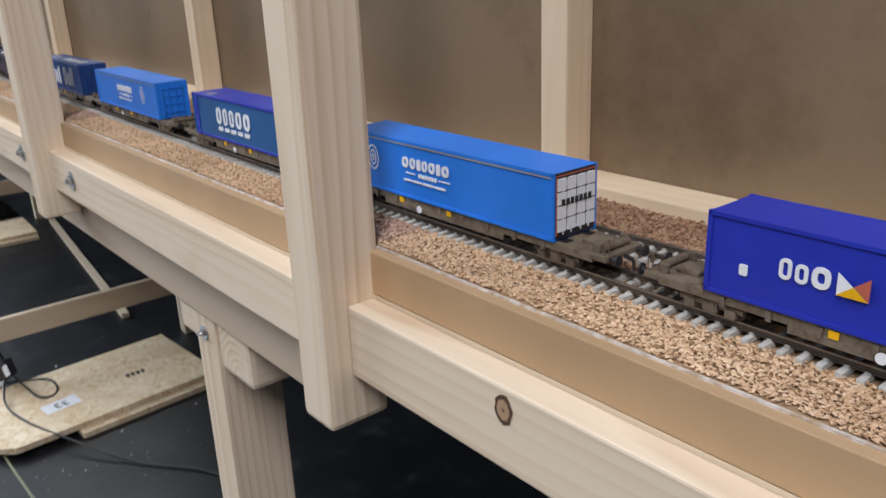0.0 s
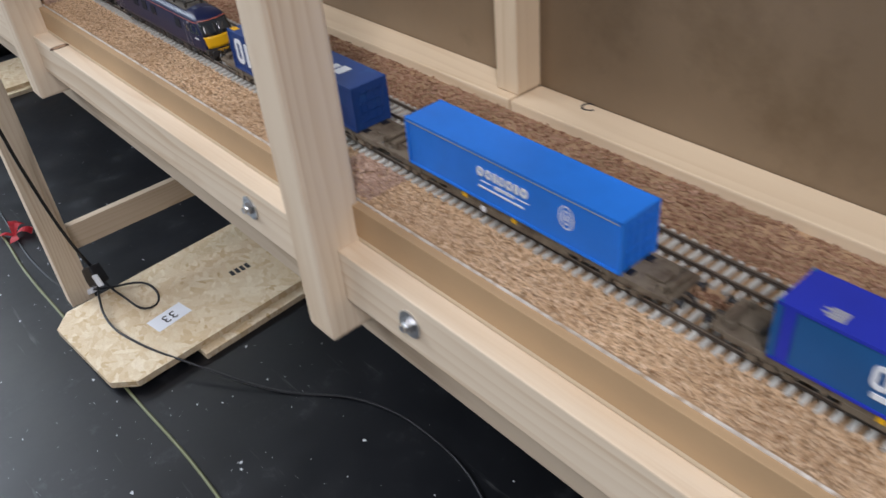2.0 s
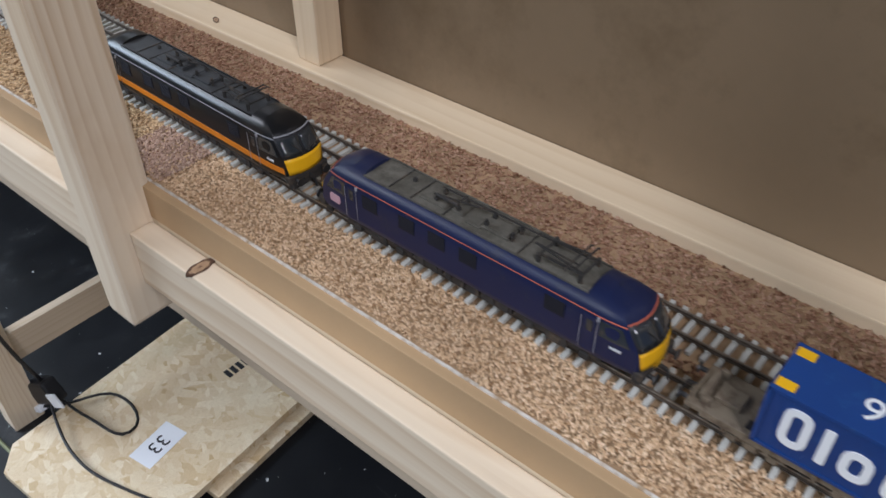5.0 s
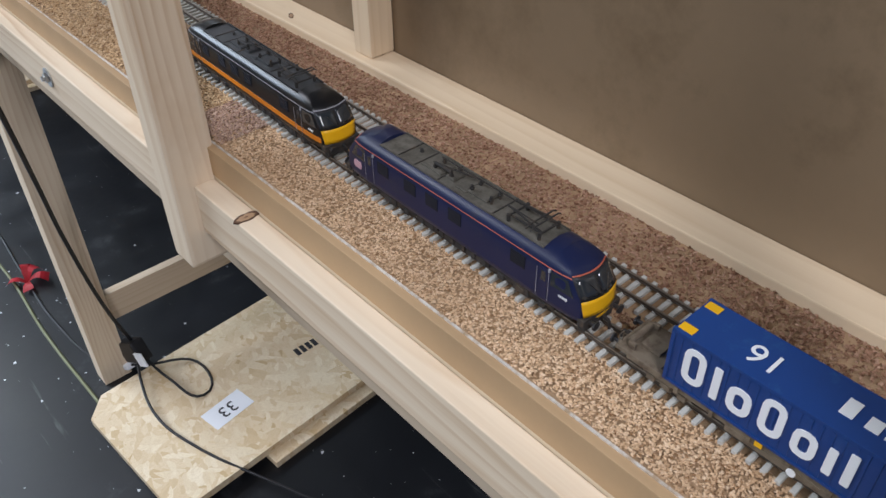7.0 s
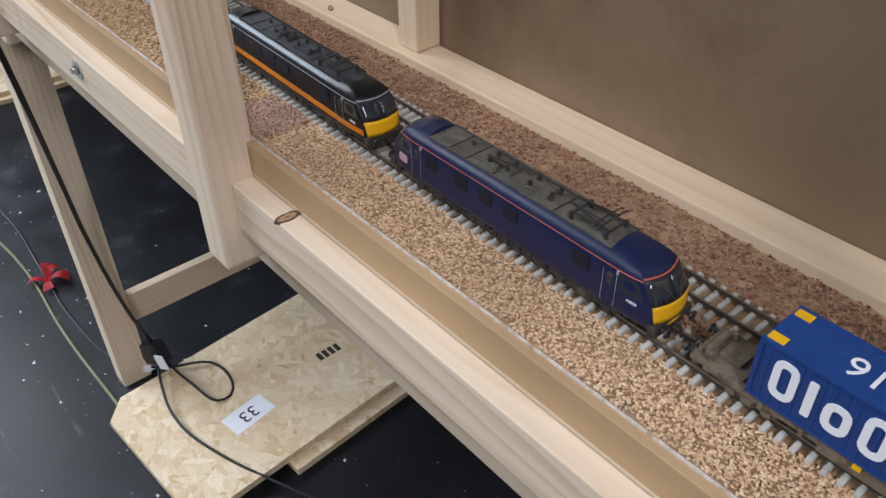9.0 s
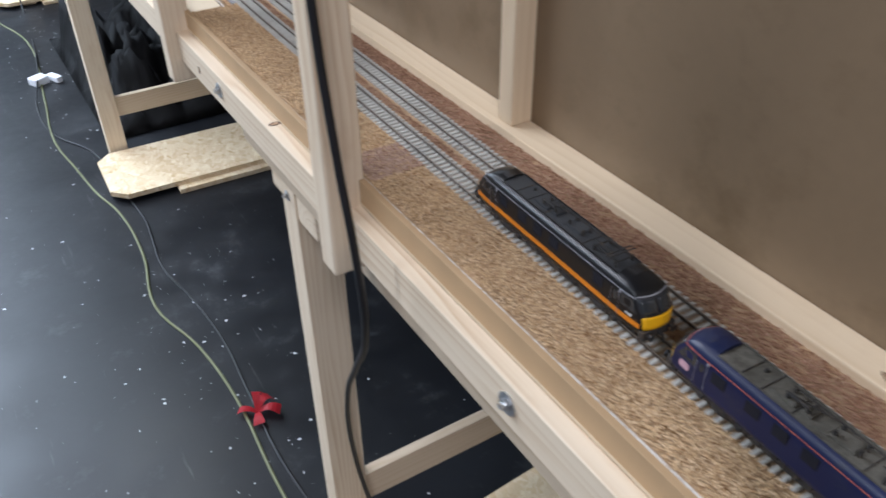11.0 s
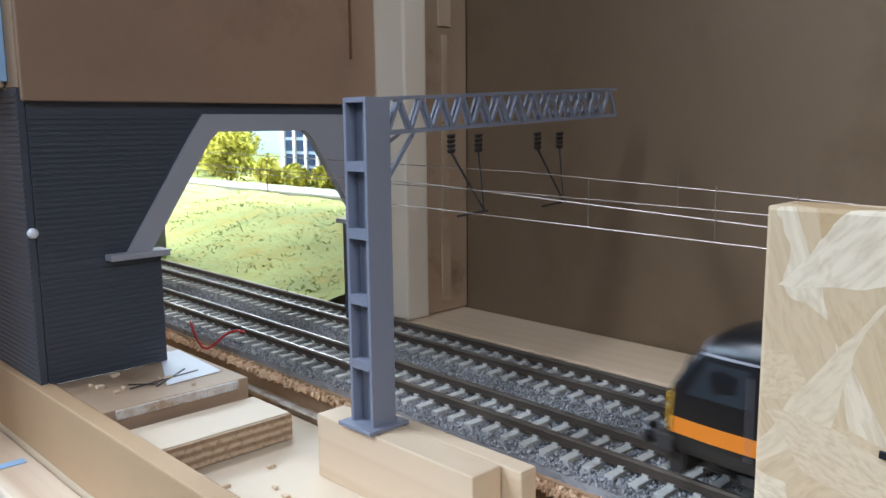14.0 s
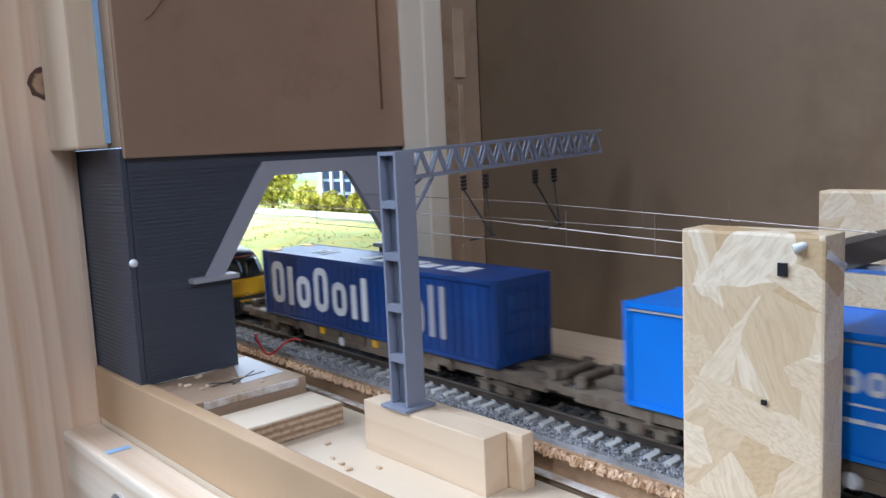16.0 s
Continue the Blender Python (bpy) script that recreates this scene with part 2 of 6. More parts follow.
BALLAST = granule_material("grey_ballast", [(0.0, (0.16, 0.16, 0.17)), (0.3, (0.30, 0.30, 0.31)), (0.7, (0.42, 0.42, 0.42)), (1.0, (0.60, 0.60, 0.59))])


def floor_material():
    m = material("black_floor", (0.02, 0.021, 0.025), 0.32, 0, 0.36)
    v = coords(m, shift=False)
    big = noise_of(m, v, 1.1, 4)
    scuff = noise_of(m, v, 5.0, 8, 0.75)
    col = ramp(m, big, [(0.3, (0.004, 0.0045, 0.006)), (0.7, (0.010, 0.011, 0.014))])
    col = mixed(m, ramp(m, scuff, [(0.56, (0, 0, 0)), (0.80, (0.5, 0.5, 0.5))]), col, (0.11, 0.115, 0.12))
    st = node(m, "ShaderNodeTexNoise", Scale=1.0, Detail=5.0, Roughness=0.7)
    link(m, coords(m, (34, 2.2, 1), shift=False), st.inputs["Vector"])
    col = mixed(m, ramp(m, st.outputs["Fac"], [(0.64, (0, 0, 0)), (0.74, (0.35, 0.35, 0.35))]), col, (0.16, 0.16, 0.16))
    link(m, col, bsdf(m).inputs["Base Color"])
    r = ramp(m, scuff, [(0.3, (0.30, 0.30, 0.30)), (0.75, (0.55, 0.55, 0.55))])
    link(m, r, bsdf(m).inputs["Roughness"])
    bump(m, noise_of(m, v, 7, 3), 0.08, 0.01)
    return m


FLOOR = floor_material()

# ---- mesh helpers ----


def mesh_of(name, bm, mat, smooth=False):
    me = bpy.data.meshes.new(name)
    bm.normal_update()
    bm.to_mesh(me)
    bm.free()
    for m in (mat if isinstance(mat, (list, tuple)) else [mat]):
        me.materials.append(m)
    if smooth:
        for p in me.polygons:
            p.use_smooth = True
    return me


def thing(name, bm, mat, label, category, group="", kind="", at=None, smooth=False):
    ob = new(name, mesh_of(name, bm, mat, smooth))
    if at is not None:
        ob.matrix_world = at
    return tagged(ob, label, category, group, kind)


def holder(name, at, label, category, group="", kind=""):
    ob = new(name)
    ob.empty_display_size = 0.02
    ob.matrix_world = at
    return tagged(ob, label, category, group, kind)


def part(name, bm, mat, parent, label="", smooth=False, at=None):
    ob = new(name, mesh_of(name, bm, mat, smooth))
    ob.parent = parent
    if at is not None:
        ob.matrix_local = at
    return tagged(ob, label)


def box(bm, x0, x1, y0, y1, z0, z1, bevel=0.0, mat=0):
    vs = [bm.verts.new((x, y, z)) for x in (x0, x1) for y in (y0, y1) for z in (z0, z1)]
    fs = [bm.faces.new([vs[i] for i in q]) for q in ((0, 1, 3, 2), (4, 6, 7, 5), (0, 4, 5, 1), (2, 3, 7, 6), (0, 2, 6, 4), (1, 5, 7, 3))]
    for f in fs:
        f.material_index = mat
    if bevel:
        es = list({e for f in fs for e in f.edges})
        r = bmesh.ops.bevel(bm, geom=es, offset=bevel, segments=2, affect="EDGES", profile=0.6)
        for f in r["faces"]:
            f.material_index = mat
    return bm


def bx(*a, **k):
    return box(bmesh.new(), *a, **k)


def rod(bm, a, b, r, n=8, r2=None, mat=0):
    """A round bar from a to b."""
    a, b = Vector(a), Vector(b)
    r2 = r if r2 is None else r2
    turn = (b - a).to_track_quat("Z", "Y").to_matrix()
    lo = [bm.verts.new(a + turn @ Vector((r * math.cos(i * math.tau / n), r * math.sin(i * math.tau / n), 0))) for i in range(n)]
    hi = [bm.verts.new(b + turn @ Vector((r2 * math.cos(i * math.tau / n), r2 * math.sin(i * math.tau / n), 0))) for i in range(n)]
    fs = [bm.faces.new((lo[i], lo[(i + 1) % n], hi[(i + 1) % n], hi[i])) for i in range(n)]
    fs += [bm.faces.new(lo[::-1]), bm.faces.new(hi)]
    for f in fs:
        f.material_index = mat
    return bm


def bar(bm, a, b, w, h, mat=0):
    """A square bar from a to b, w across and h deep."""
    a, b = Vector(a), Vector(b)
    turn = (b - a).to_track_quat("Z", "Y").to_matrix()
    c = [(-w / 2, -h / 2), (w / 2, -h / 2), (w / 2, h / 2), (-w / 2, h / 2)]
    lo = [bm.verts.new(a + turn @ Vector((*p, 0))) for p in c]
    hi = [bm.verts.new(b + turn @ Vector((*p, 0))) for p in c]
    fs = [bm.faces.new((lo[i], lo[(i + 1) % 4], hi[(i + 1) % 4], hi[i])) for i in range(4)]
    fs += [bm.faces.new(lo[::-1]), bm.faces.new(hi)]
    for f in fs:
        f.material_index = mat
    return bm


TURN_TO = {"x": Matrix(), "y": pose(0, 0, 0, 0, 0, 90), "z": pose(0, 0, 0, 0, -90, 0)}


def plank_mesh(x0, x1, y0, y1, z0, z1, axis, bevel=0.0016):
    """A board whose local x runs along its grain, and its place."""
    c = Vector(((x0 + x1) / 2, (y0 + y1) / 2, (z0 + z1) / 2))
    d = {"x": (x1 - x0, y1 - y0, z1 - z0), "y": (y1 - y0, x1 - x0, z1 - z0), "z": (z1 - z0, y1 - y0, x1 - x0)}[axis]
    bm = bx(-d[0] / 2, d[0] / 2, -d[1] / 2, d[1] / 2, -d[2] / 2, d[2] / 2, bevel=bevel)
    return bm, Matrix.Translation(c) @ TURN_TO[axis]


def plank(name, x0, x1, y0, y1, z0, z1, axis, mat, label, category, group="", kind="", bevel=0.0016):
    bm, at = plank_mesh(x0, x1, y0, y1, z0, z1, axis, bevel)
    return thing(name, bm, mat, label, category, group, kind, at)


def plank_part(name, x0, x1, y0, y1, z0, z1, axis, mat, parent, label="", bevel=0.0016):
    bm, at = plank_mesh(x0, x1, y0, y1, z0, z1, axis, bevel)
    return part(name, bm, mat, parent, label, at=parent.matrix_world.inverted() @ at)


# ---- the hall ----
thing("floor", bx(-9, 7, -6, 16, -0.1, 0), FLOOR, "glossy black hall floor with scuffs and dust", "floor", kind="structure")
HALL = plain("hall_wall_paint", (0.20, 0.20, 0.21), 0.8, vary=0.05, scale=3)
thing("wall_west", bx(-9.2, -9, -6, 16, 0, 4.6), HALL, "plain grey hall wall", "wall", kind="structure")
thing("wall_east", bx(7, 7.2, -6, 16, 0, 4.6), HALL, "plain grey hall wall", "wall", kind="structure")
thing("wall_south", bx(-9, 7, -6.2, -6, 0, 4.6), HALL, "plain grey hall wall", "wall", kind="structure")
thing("wall_north", bx(-9, 7, 16, 16.2, 0, 4.6), HALL, "plain grey hall wall", "wall", kind="structure")
thing("ceiling", bx(-9, 7, -6, 16, 4.6, 4.7), HALL, "plain hall ceiling", "ceiling", kind="structure")

# ---- the layout's timber ----
Y0, Y1 = -1.0, 7.4
POSTS = (-0.07, 0.625, 1.303, 1.999, 2.663, 3.290, 3.925)
BEAM_X0, BEAM_X1, BEAM_TOP, BEAM_BOTTOM = 0.442, 0.462, 1.043, 0.9935
PT = 0.036


def post(y, mat):
    plank("post", 0.423, 0.469, y, y + PT, 0.957, 1.56, "z", mat, "planed pine upright of the layout frame with rounded foot", "post", "uprights of the layout front", bevel=0.004)


for y in POSTS[:-1]:
    post(y, PINE)
plank("post", 0.405, 0.4652, 3.925, 3.968, 0.957, 1.56, "z", PINE_ORANGE, "knotty pine upright beside the bridge", "post", "uprights of the layout front", bevel=0.004)
plank("post", 0.423, 0.469, 4.62, 4.656, 0.957, 1.56, "z", PINE, "planed pine upright of the layout frame with rounded foot", "post", "uprights of the layout front", bevel=0.004)
edges = [Y0] + [e for y in POSTS for e in (y, y + PT)] + [4.62, 4.656, Y1]
for a, b in zip(edges[0::2], edges[1::2]):
    plank("front_rail", BEAM_X0, BEAM_X1, a + 0.0005, b - 0.0005, BEAM_BOTTOM, BEAM_TOP, "y", PINE, "pale pine rail along the layout front", "rail", "front rails")
for i, (a, b) in enumerate(((Y0, 1.32), (1.322, 3.306), (3.308, 5.3), (5.302, Y1))):
    thing("baseboard", bx(0.463, 0.690, a, b, 1.031, 1.045), PLY, "birch plywood baseboard deck", "baseboard", "baseboards")
    thing("fascia_strip", bx(0.4625, 0.4700, a, b, 1.0455, 1.0745, bevel=0.0008), MDF, "brown fibreboard edging strip behind the front rail", "edging", "edging strips")
# the tables under the boards: long side beams from trestle to trestle
for a, b in ((0.742, 3.105), (4.755, 7.24)):
    for x in (0.4715, 0.668):
        plank("side_beam", x, x + 0.022, a, b, 0.923, 1.0302, "y", PINE_GREY, "grey-aged softwood side beam under the baseboard", "beam", "side beams")
for y in (0.64, 1.32, 2.02, 2.66, 3.30):
    plank("back_batten", 0.662, 0.6915, y, y + 0.027, 1.0845, 1.56, "z", PINE_BATTEN, "upright softwood batten on the back board", "batten", "back battens")
for a, b, x, z in ((Y0, 1.32, 0.652, 1.084), (1.322, 3.306, 0.652, 1.084), (3.308, 3.868, 0.645, 1.0738)):
    plank("back_rail", x, 0.6915, a, b, 1.046, z, "y", PINE_BATTEN, "softwood rail along the foot of the back board", "rail", "back rails")
for a, b in ((Y0, 1.332), (1.335, 3.31), (3.313, 3.87)):
    thing("back_board", bx(0.692, 0.697, a, b, 0.99, 1.56), HARDBOARD, "brown hardboard back panel, slightly stained", "panel", "back boards")

# ---- legs ----


def trestle(y):
    t = holder("trestle", pose(0.5, y, 0), "pine trestle with two legs, a cross bar and a bolted block", "trestle", "trestles")
    plank_part("leg", 0.475, 0.541, y - 0.024, y + 0.024, 0, 0.9225, "z", PINE, t)
    plank_part("leg", 1.150, 1.215, y - 0.024, y + 0.024, 0, 0.9225, "z", PINE, t)
    plank_part("cross_bar", 0.542, 1.149, y - 0.012, y + 0.010, 0.160, 0.235, "x", PINE_GREY, t)
    plank_part("top_bar", 0.542, 1.149, y - 0.020, y + 0.020, 0.868, 0.9225, "x", PINE_GREY, t)
    plank_part("gusset", 0.4765, 0.500, y + 0.0245, y + 0.066, 0.886, 0.9225, "y", PINE, t, bevel=0.004)
    plank_part("block", 0.4765, 0.520, y - 0.094, y - 0.0245, 0.869, 0.9225, "x", PINE, t, bevel=0.006)
    return t


for y in (0.957, 2.945, 4.96, 6.98):
    trestle(y)


def osb_foot(y, x, tilt, d):
    t = holder("foot_board", pose(x, y, 0, 0, 0, tilt), "pale strand board lying on the floor with clipped corners", "board", "floor boards")
    bm = bmesh.new()
    w, c = 0.66, 0.05
    ring = [(c, 0), (w, 0), (w, d), (c, d), (0, d - c), (0, c)]
    lo = [bm.verts.new((px, py, 0.018)) for px, py in ring]
    hi = [bm.verts.new((px, py, 0.036)) for px, py in ring]
    bm.faces.new(hi), bm.faces.new(lo[::-1])
    for i in range(6):
        bm.faces.new((lo[i], lo[(i + 1) % 6], hi[(i + 1) % 6], hi[i]))
    part("top_layer", bm, OSB, t)
    part("lower_layer", bx(0.22, 0.66, -0.03, d - 0.04, 0, 0.018, bevel=0.002), OSB, t)
    return t


for y, x, tilt, d in ((0.83, 0.80, 0, 0.40), (2.46, 0.425, 4, 0.40), (4.59, 0.405, -2, 0.335), (6.92, 0.35, 3, 0.40)):
    osb_foot(y, x, tilt, d)
bm = bx(-0.80, 0.80, -0.014, 0.014, 0, 0.020, bevel=0.0015)
thing("floor_batten", bm, PINE_GREY, "long softwood batten lying on the black floor", "batten", at=pose(1.118, 4.02, 0, 0, 0, 84.3))

# ---- tracks ----
LINE = ((-3.0, 0.522), (1.0, 0.525), (1.9, 0.534), (2.4, 0.549), (3.2, 0.562), (3.7, 0.578), (4.5, 0.590), (9.0, 0.62))
TRACK_GAP = 0.0495


def line_x(y, off=0.0):
    return float(np.interp(y, [p[0] for p in LINE], [p[1] for p in LINE])) + off


RAIL_TOP, BED = 1.0830, 1.0760


def line_z(y):
    """The board sinks a little towards the bridge."""
    return float(np.interp(y, (2.5, 3.6), (0.0, -0.0075)))



def track(off, label):
    t = holder("track", Matrix(), label, "track", "running lines")
    for side in (-1, 1):
        bm = bmesh.new()
        ys = [p[0] for p in LINE[1:-1]]
        ys = sorted([Y0, 3.6] + ys + [6.9])
        for a, b in zip(ys[:-1], ys[1:]):
            xa, xb = line_x(a, off) + side * 0.00865, line_x(b, off) + side * 0.00865
            bar(bm, (xa, a, line_z(a) + RAIL_TOP - 0.0004), (xb, b, line_z(b) + RAIL_TOP - 0.0004), 0.0011, 0.0010)
            bar(bm, (xa, a, line_z(a) + RAIL_TOP - 0.0019), (xb, b, line_z(b) + RAIL_TOP - 0.0019), 0.0006, 0.0022, 1)
            bar(bm, (xa, a, line_z(a) + RAIL_TOP - 0.0032), (xb, b, line_z(b) + RAIL_TOP - 0.0032), 0.0020, 0.0008, 1)
        part("rail", bm, [RAIL_STEEL, RAIL_SIDE], t, "worn steel rail")
    return t


front_track = track(0.0, "model railway track with pale concrete sleepers beside cork")
back_track = track(TRACK_GAP, "model railway track with pale concrete sleepers behind the train")


# ---- the train: each vehicle stands on the line, its own y ahead ----
def livery(name, base, rough=0.35, dirt=None):
    return plain(name, base, rough, vary=0.10, scale=120, grain=0.03, dirt=dirt, dirt_at=0.64)

BLUE_A = livery("bright_blue", (0.010, 0.19, 0.72), 0.4)
BLUE_B = livery("royal_blue", (0.018, 0.035, 0.40), 0.4)
BLUE_C = livery("teal_blue", (0.012, 0.10, 0.28), 0.35)
BLUE_D = livery("container_blue", (0.009, 0.048, 0.20), 0.4, dirt=(0.02, 0.09, 0.25))
NAVY = livery("navy", (0.010, 0.016, 0.058), 0.36, dirt=(0.028, 0.030, 0.050))
LOCO_BLACK = livery("loco_black", (0.010, 0.010, 0.011), 0.28)
ORANGE = livery("orange", (0.72, 0.22, 0.015), 0.4)
YELLOW = livery("warning_yellow", (0.84, 0.45, 0.012), 0.4)
ROOF_GREY = plain("roof_grey", (0.135, 0.125, 0.105), 0.55, vary=0.25, scale=150, dirt=(0.075, 0.068, 0.055), dirt_at=0.5)
ROOF_DARK = plain("roof_dark", (0.045, 0.047, 0.05), 0.5, vary=0.2, scale=150)
FRAME_BROWN = plain("weathered_frame", (0.17, 0.135, 0.095), 0.75, vary=0.25, scale=200, grain=0.3, dirt=(0.09, 0.06, 0.04), dirt_at=0.55)
UNDER = plain("underframe", (0.035, 0.032, 0.030), 0.7, vary=0.25, scale=200, grain=0.3, dirt=(0.10, 0.07, 0.045), dirt_at=0.6)
GLASS = material("cab_glass", (0.03, 0.035, 0.04), 0.06, 0, 0.8)
GRILLE = plain("grille_mesh", (0.010, 0.011, 0.018), 0.6, vary=0.2, scale=200)
PALE_PINK = livery("pale_pink", (0.55, 0.33, 0.38))
PINKISH = livery("red_line", (0.50, 0.13, 0.08))
RED_LAMP = material("tail_lamp", (0.5, 0.01, 0.01), 0.3)
bsdf(RED_LAMP).inputs["Emission Color"].default_value = (1, 0.02, 0.02, 1)
bsdf(RED_LAMP).inputs["Emission Strength"].default_value = 0.6


def vehicle(name, label, category, group):
    return holder(name, Matrix(), label, category, group)


def on_line(y):
    """The place on the front track at y, turned along it."""
    slope = (line_x(y + 0.05) - line_x(y - 0.05)) / 0.1
    drop = (line_z(y + 0.05) - line_z(y - 0.05)) / 0.1
    return pose(line_x(y), y, RAIL_TOP + line_z(y), math.degrees(math.atan(drop)), 0, -math.degrees(math.atan(slope)))


def bogie(parent, y, length, wheel_r, mat, half=0.0125):
    bm = bmesh.new()
    for sx in (-1, 1):
        box(bm, sx * half - 0.0012, sx * half + 0.0012, y - length / 2, y + length / 2, wheel_r * 0.9, wheel_r * 0.9 + 0.0028, bevel=0.0004)
        for k in (-0.32, 0, 0.32):
            box(bm, sx * half - 0.0022, sx * half + 0.0022, y + k * length - 0.0028, y + k * length + 0.0028, wheel_r * 0.45, wheel_r * 0.45 + 0.0042, bevel=0.0004)
        box(bm, sx * (half + 0.0012) - 0.0006, sx * (half + 0.0012) + 0.0006, y - length * 0.12, y + length * 0.12, 0.003, wheel_r * 1.5)
    box(bm, -half, half, y - 0.004, y + 0.004, wheel_r, wheel_r + 0.004)
    b = part("bogie", bm, mat, parent)
    for k in (-0.32, 0.32):
        for sx in (-1, 1):
            w = bmesh.new()
            rod(w, (sx * 0.0070, y + k * length, wheel_r), (sx * 0.0098, y + k * length, wheel_r), wheel_r, 18)
            rod(w, (sx * 0.0098, y + k * length, wheel_r), (sx * 0.0104, y + k * length, wheel_r), wheel_r * 0.35, 10)
            part("wheel", w, DARK_STEEL, b)
    return b


def buffers(parent, y, sign, z=0.0135):
    for sx in (-1, 1):
        bm = bmesh.new()
        rod(bm, (sx * 0.0112, y, z), (sx * 0.0112, y + sign * 0.0045, z), 0.0014, 10)
        rod(bm, (sx * 0.0112, y + sign * 0.0045, z), (sx * 0.0112, y + sign * 0.0055, z), 0.0032, 14)
        part("buffer", bm, DARK_STEEL, parent)
    bm = bmesh.new()
    bar(bm, (0, y, z - 0.001), (0, y + sign * 0.006, z - 0.002), 0.0016, 0.002)
    bar(bm, (0, y + sign * 0.006, z - 0.002), (0, y + sign * 0.007, z - 0.008), 0.0012, 0.0012)
    part("coupling_hook", bm, DARK_STEEL, parent)


# outline of the locomotive's body: height over the rail and half width, from the sill to the roof's middle
LOCO_Z = (0.0105, 0.0140, 0.0150, 0.0200, 0.0262, 0.0280, 0.0340, 0.0385, 0.0405, 0.0422, 0.0438, 0.0452, 0.0464, 0.0473, 0.0479, 0.0482)
LOCO_W = (0.0166, 0.0178, 0.0178, 0.0178, 0.0178, 0.0178, 0.0176, 0.0172, 0.0166, 0.0156, 0.0142, 0.0122, 0.0098, 0.0070, 0.0038, 0.0)
LHALF, CAB, DECK_END, DECK_Z = 0.119, 0.090, 0.0790, 0.0456


def cab_inset(z):
    """How far the cab's end leans back at height z: steep nose, raked windscreen, domed roof."""
    lean = 0.0004 + max(0.0, 0.0150 - z) * 0.25 + max(0.0, z - 0.0150) * 0.07 + max(0.0, z - 0.0270) * 0.62
    d = max(0.0, z - 0.0415)
    return lean + d * 0.35 + 230 * d * d


def cab_point(f, z, s, lift=0.0):
    """A point of the cab, f from -1 to 1 across, s from 0 at the cab's back to 1 at its end."""
    w = float(np.interp(z, LOCO_Z, LOCO_W))
    end = LHALF - cab_inset(z) - 0.0042 * f * f + lift
    taper = 1 - 0.10 * s * s
    return w * taper * f, CAB + (end - CAB) * s, z


def loco_body(bm):
    """The shell: 0 sides and cab roofs, 1 sunken roof deck, 2 underside."""
    ring = [(-1, z) for z in LOCO_Z[:-1]] + [(1, z) for z in reversed(LOCO_Z)]
    rows = []
    for sy in (-1, 1):
        half = []
        for s in (1.0, 0.94, 0.85, 0.7, 0.5, 0.25, 0.0):
            half.append([bm.verts.new((x, sy * y, z)) for x, y, z in (cab_point(f, z, s) for f, z in ring)])
        for y, low in ((DECK_END + 0.0004, False), (DECK_END, True)):
            row = []
            for f, z in ring:
                w = float(np.interp(z, LOCO_Z, LOCO_W))
                row.append(bm.verts.new((f * w, sy * y, min(z, DECK_Z) if low else z)))
            half.append(row)
        rows.append(half)
    strips = rows[0] + rows[1][::-1]
    n = len(ring)
    for k, (r, t) in enumerate(zip(strips[:-1], strips[1:])):
        for i in range(n):
            j = (i + 1) % n
            f = bm.faces.new((r[i], r[j], t[j], t[i]))
            zc = f.calc_center_median().z
            f.material_index = 2 if i == n - 1 else (1 if zc > DECK_Z - 0.0002 and k == 8 else 0)
    # the closed ends, level by level
    for sy, row in ((-1, strips[0]), (1, strips[-1])):
        prev = None
        for i, z in enumerate(LOCO_Z):
            if i == len(LOCO_Z) - 1:
                line = [row[i]]
            else:
                inner = [bm.verts.new((x, sy * y, zz)) for x, y, zz in (cab_point(f, z, 1.0) for f in (-0.66, -0.33, 0.0, 0.33, 0.66))]
                line = [row[i]] + inner + [row[n - 1 - i]]
            if prev:
                for a in range(6):
                    q = [prev[a], prev[a + 1]] + ([line[a + 1], line[a]] if len(line) > 1 else [line[0]])
                    bm.faces.new(q)
            prev = line
    bmesh.ops.remove_doubles(bm, verts=bm.verts, dist=1e-6)
    bmesh.ops.recalc_face_normals(bm, faces=bm.faces)


def end_plate(bm, sign, f0, f1, z0, z1, lift, nx=8, nz=4, rake=0.0, thick=0.0004):
    """A thin plate that lies on the curved end of the cab; rake draws its lower corners in."""
    grid = []
    for j in range(nz + 1):
        z = z0 + (z1 - z0) * j / nz
        k = 1 - rake * (1 - j / nz)
        grid.append([(f0 + (f1 - f0) * i / nx) * k for i in range(nx + 1)])
    out = [[bm.verts.new((p[0], sign * p[1], p[2])) for p in (cab_point(f, z0 + (z1 - z0) * j / nz, 1.0, lift + thick) for f in row)] for j, row in enumerate(grid)]
    back = [[bm.verts.new((p[0], sign * p[1], p[2])) for p in (cab_point(f, z0 + (z1 - z0) * j / nz, 1.0, lift - 0.0004) for f in row)] for j, row in enumerate(grid)]
    for j in range(nz):
        for i in range(nx):
            bm.faces.new((out[j][i], out[j][i + 1], out[j + 1][i + 1], out[j + 1][i]))
    rim = [(0, i) for i in range(nx)] + [(j, nx) for j in range(nz)] + [(nz, i) for i in range(nx, 0, -1)] + [(j, 0) for j in range(nz, 0, -1)]
    for (a, b), (c, d) in zip(rim, rim[1:] + rim[:1]):
        bm.faces.new((out[a][b], back[a][b], back[c][d], out[c][d]))
    bmesh.ops.recalc_face_normals(bm, faces=bm.faces)


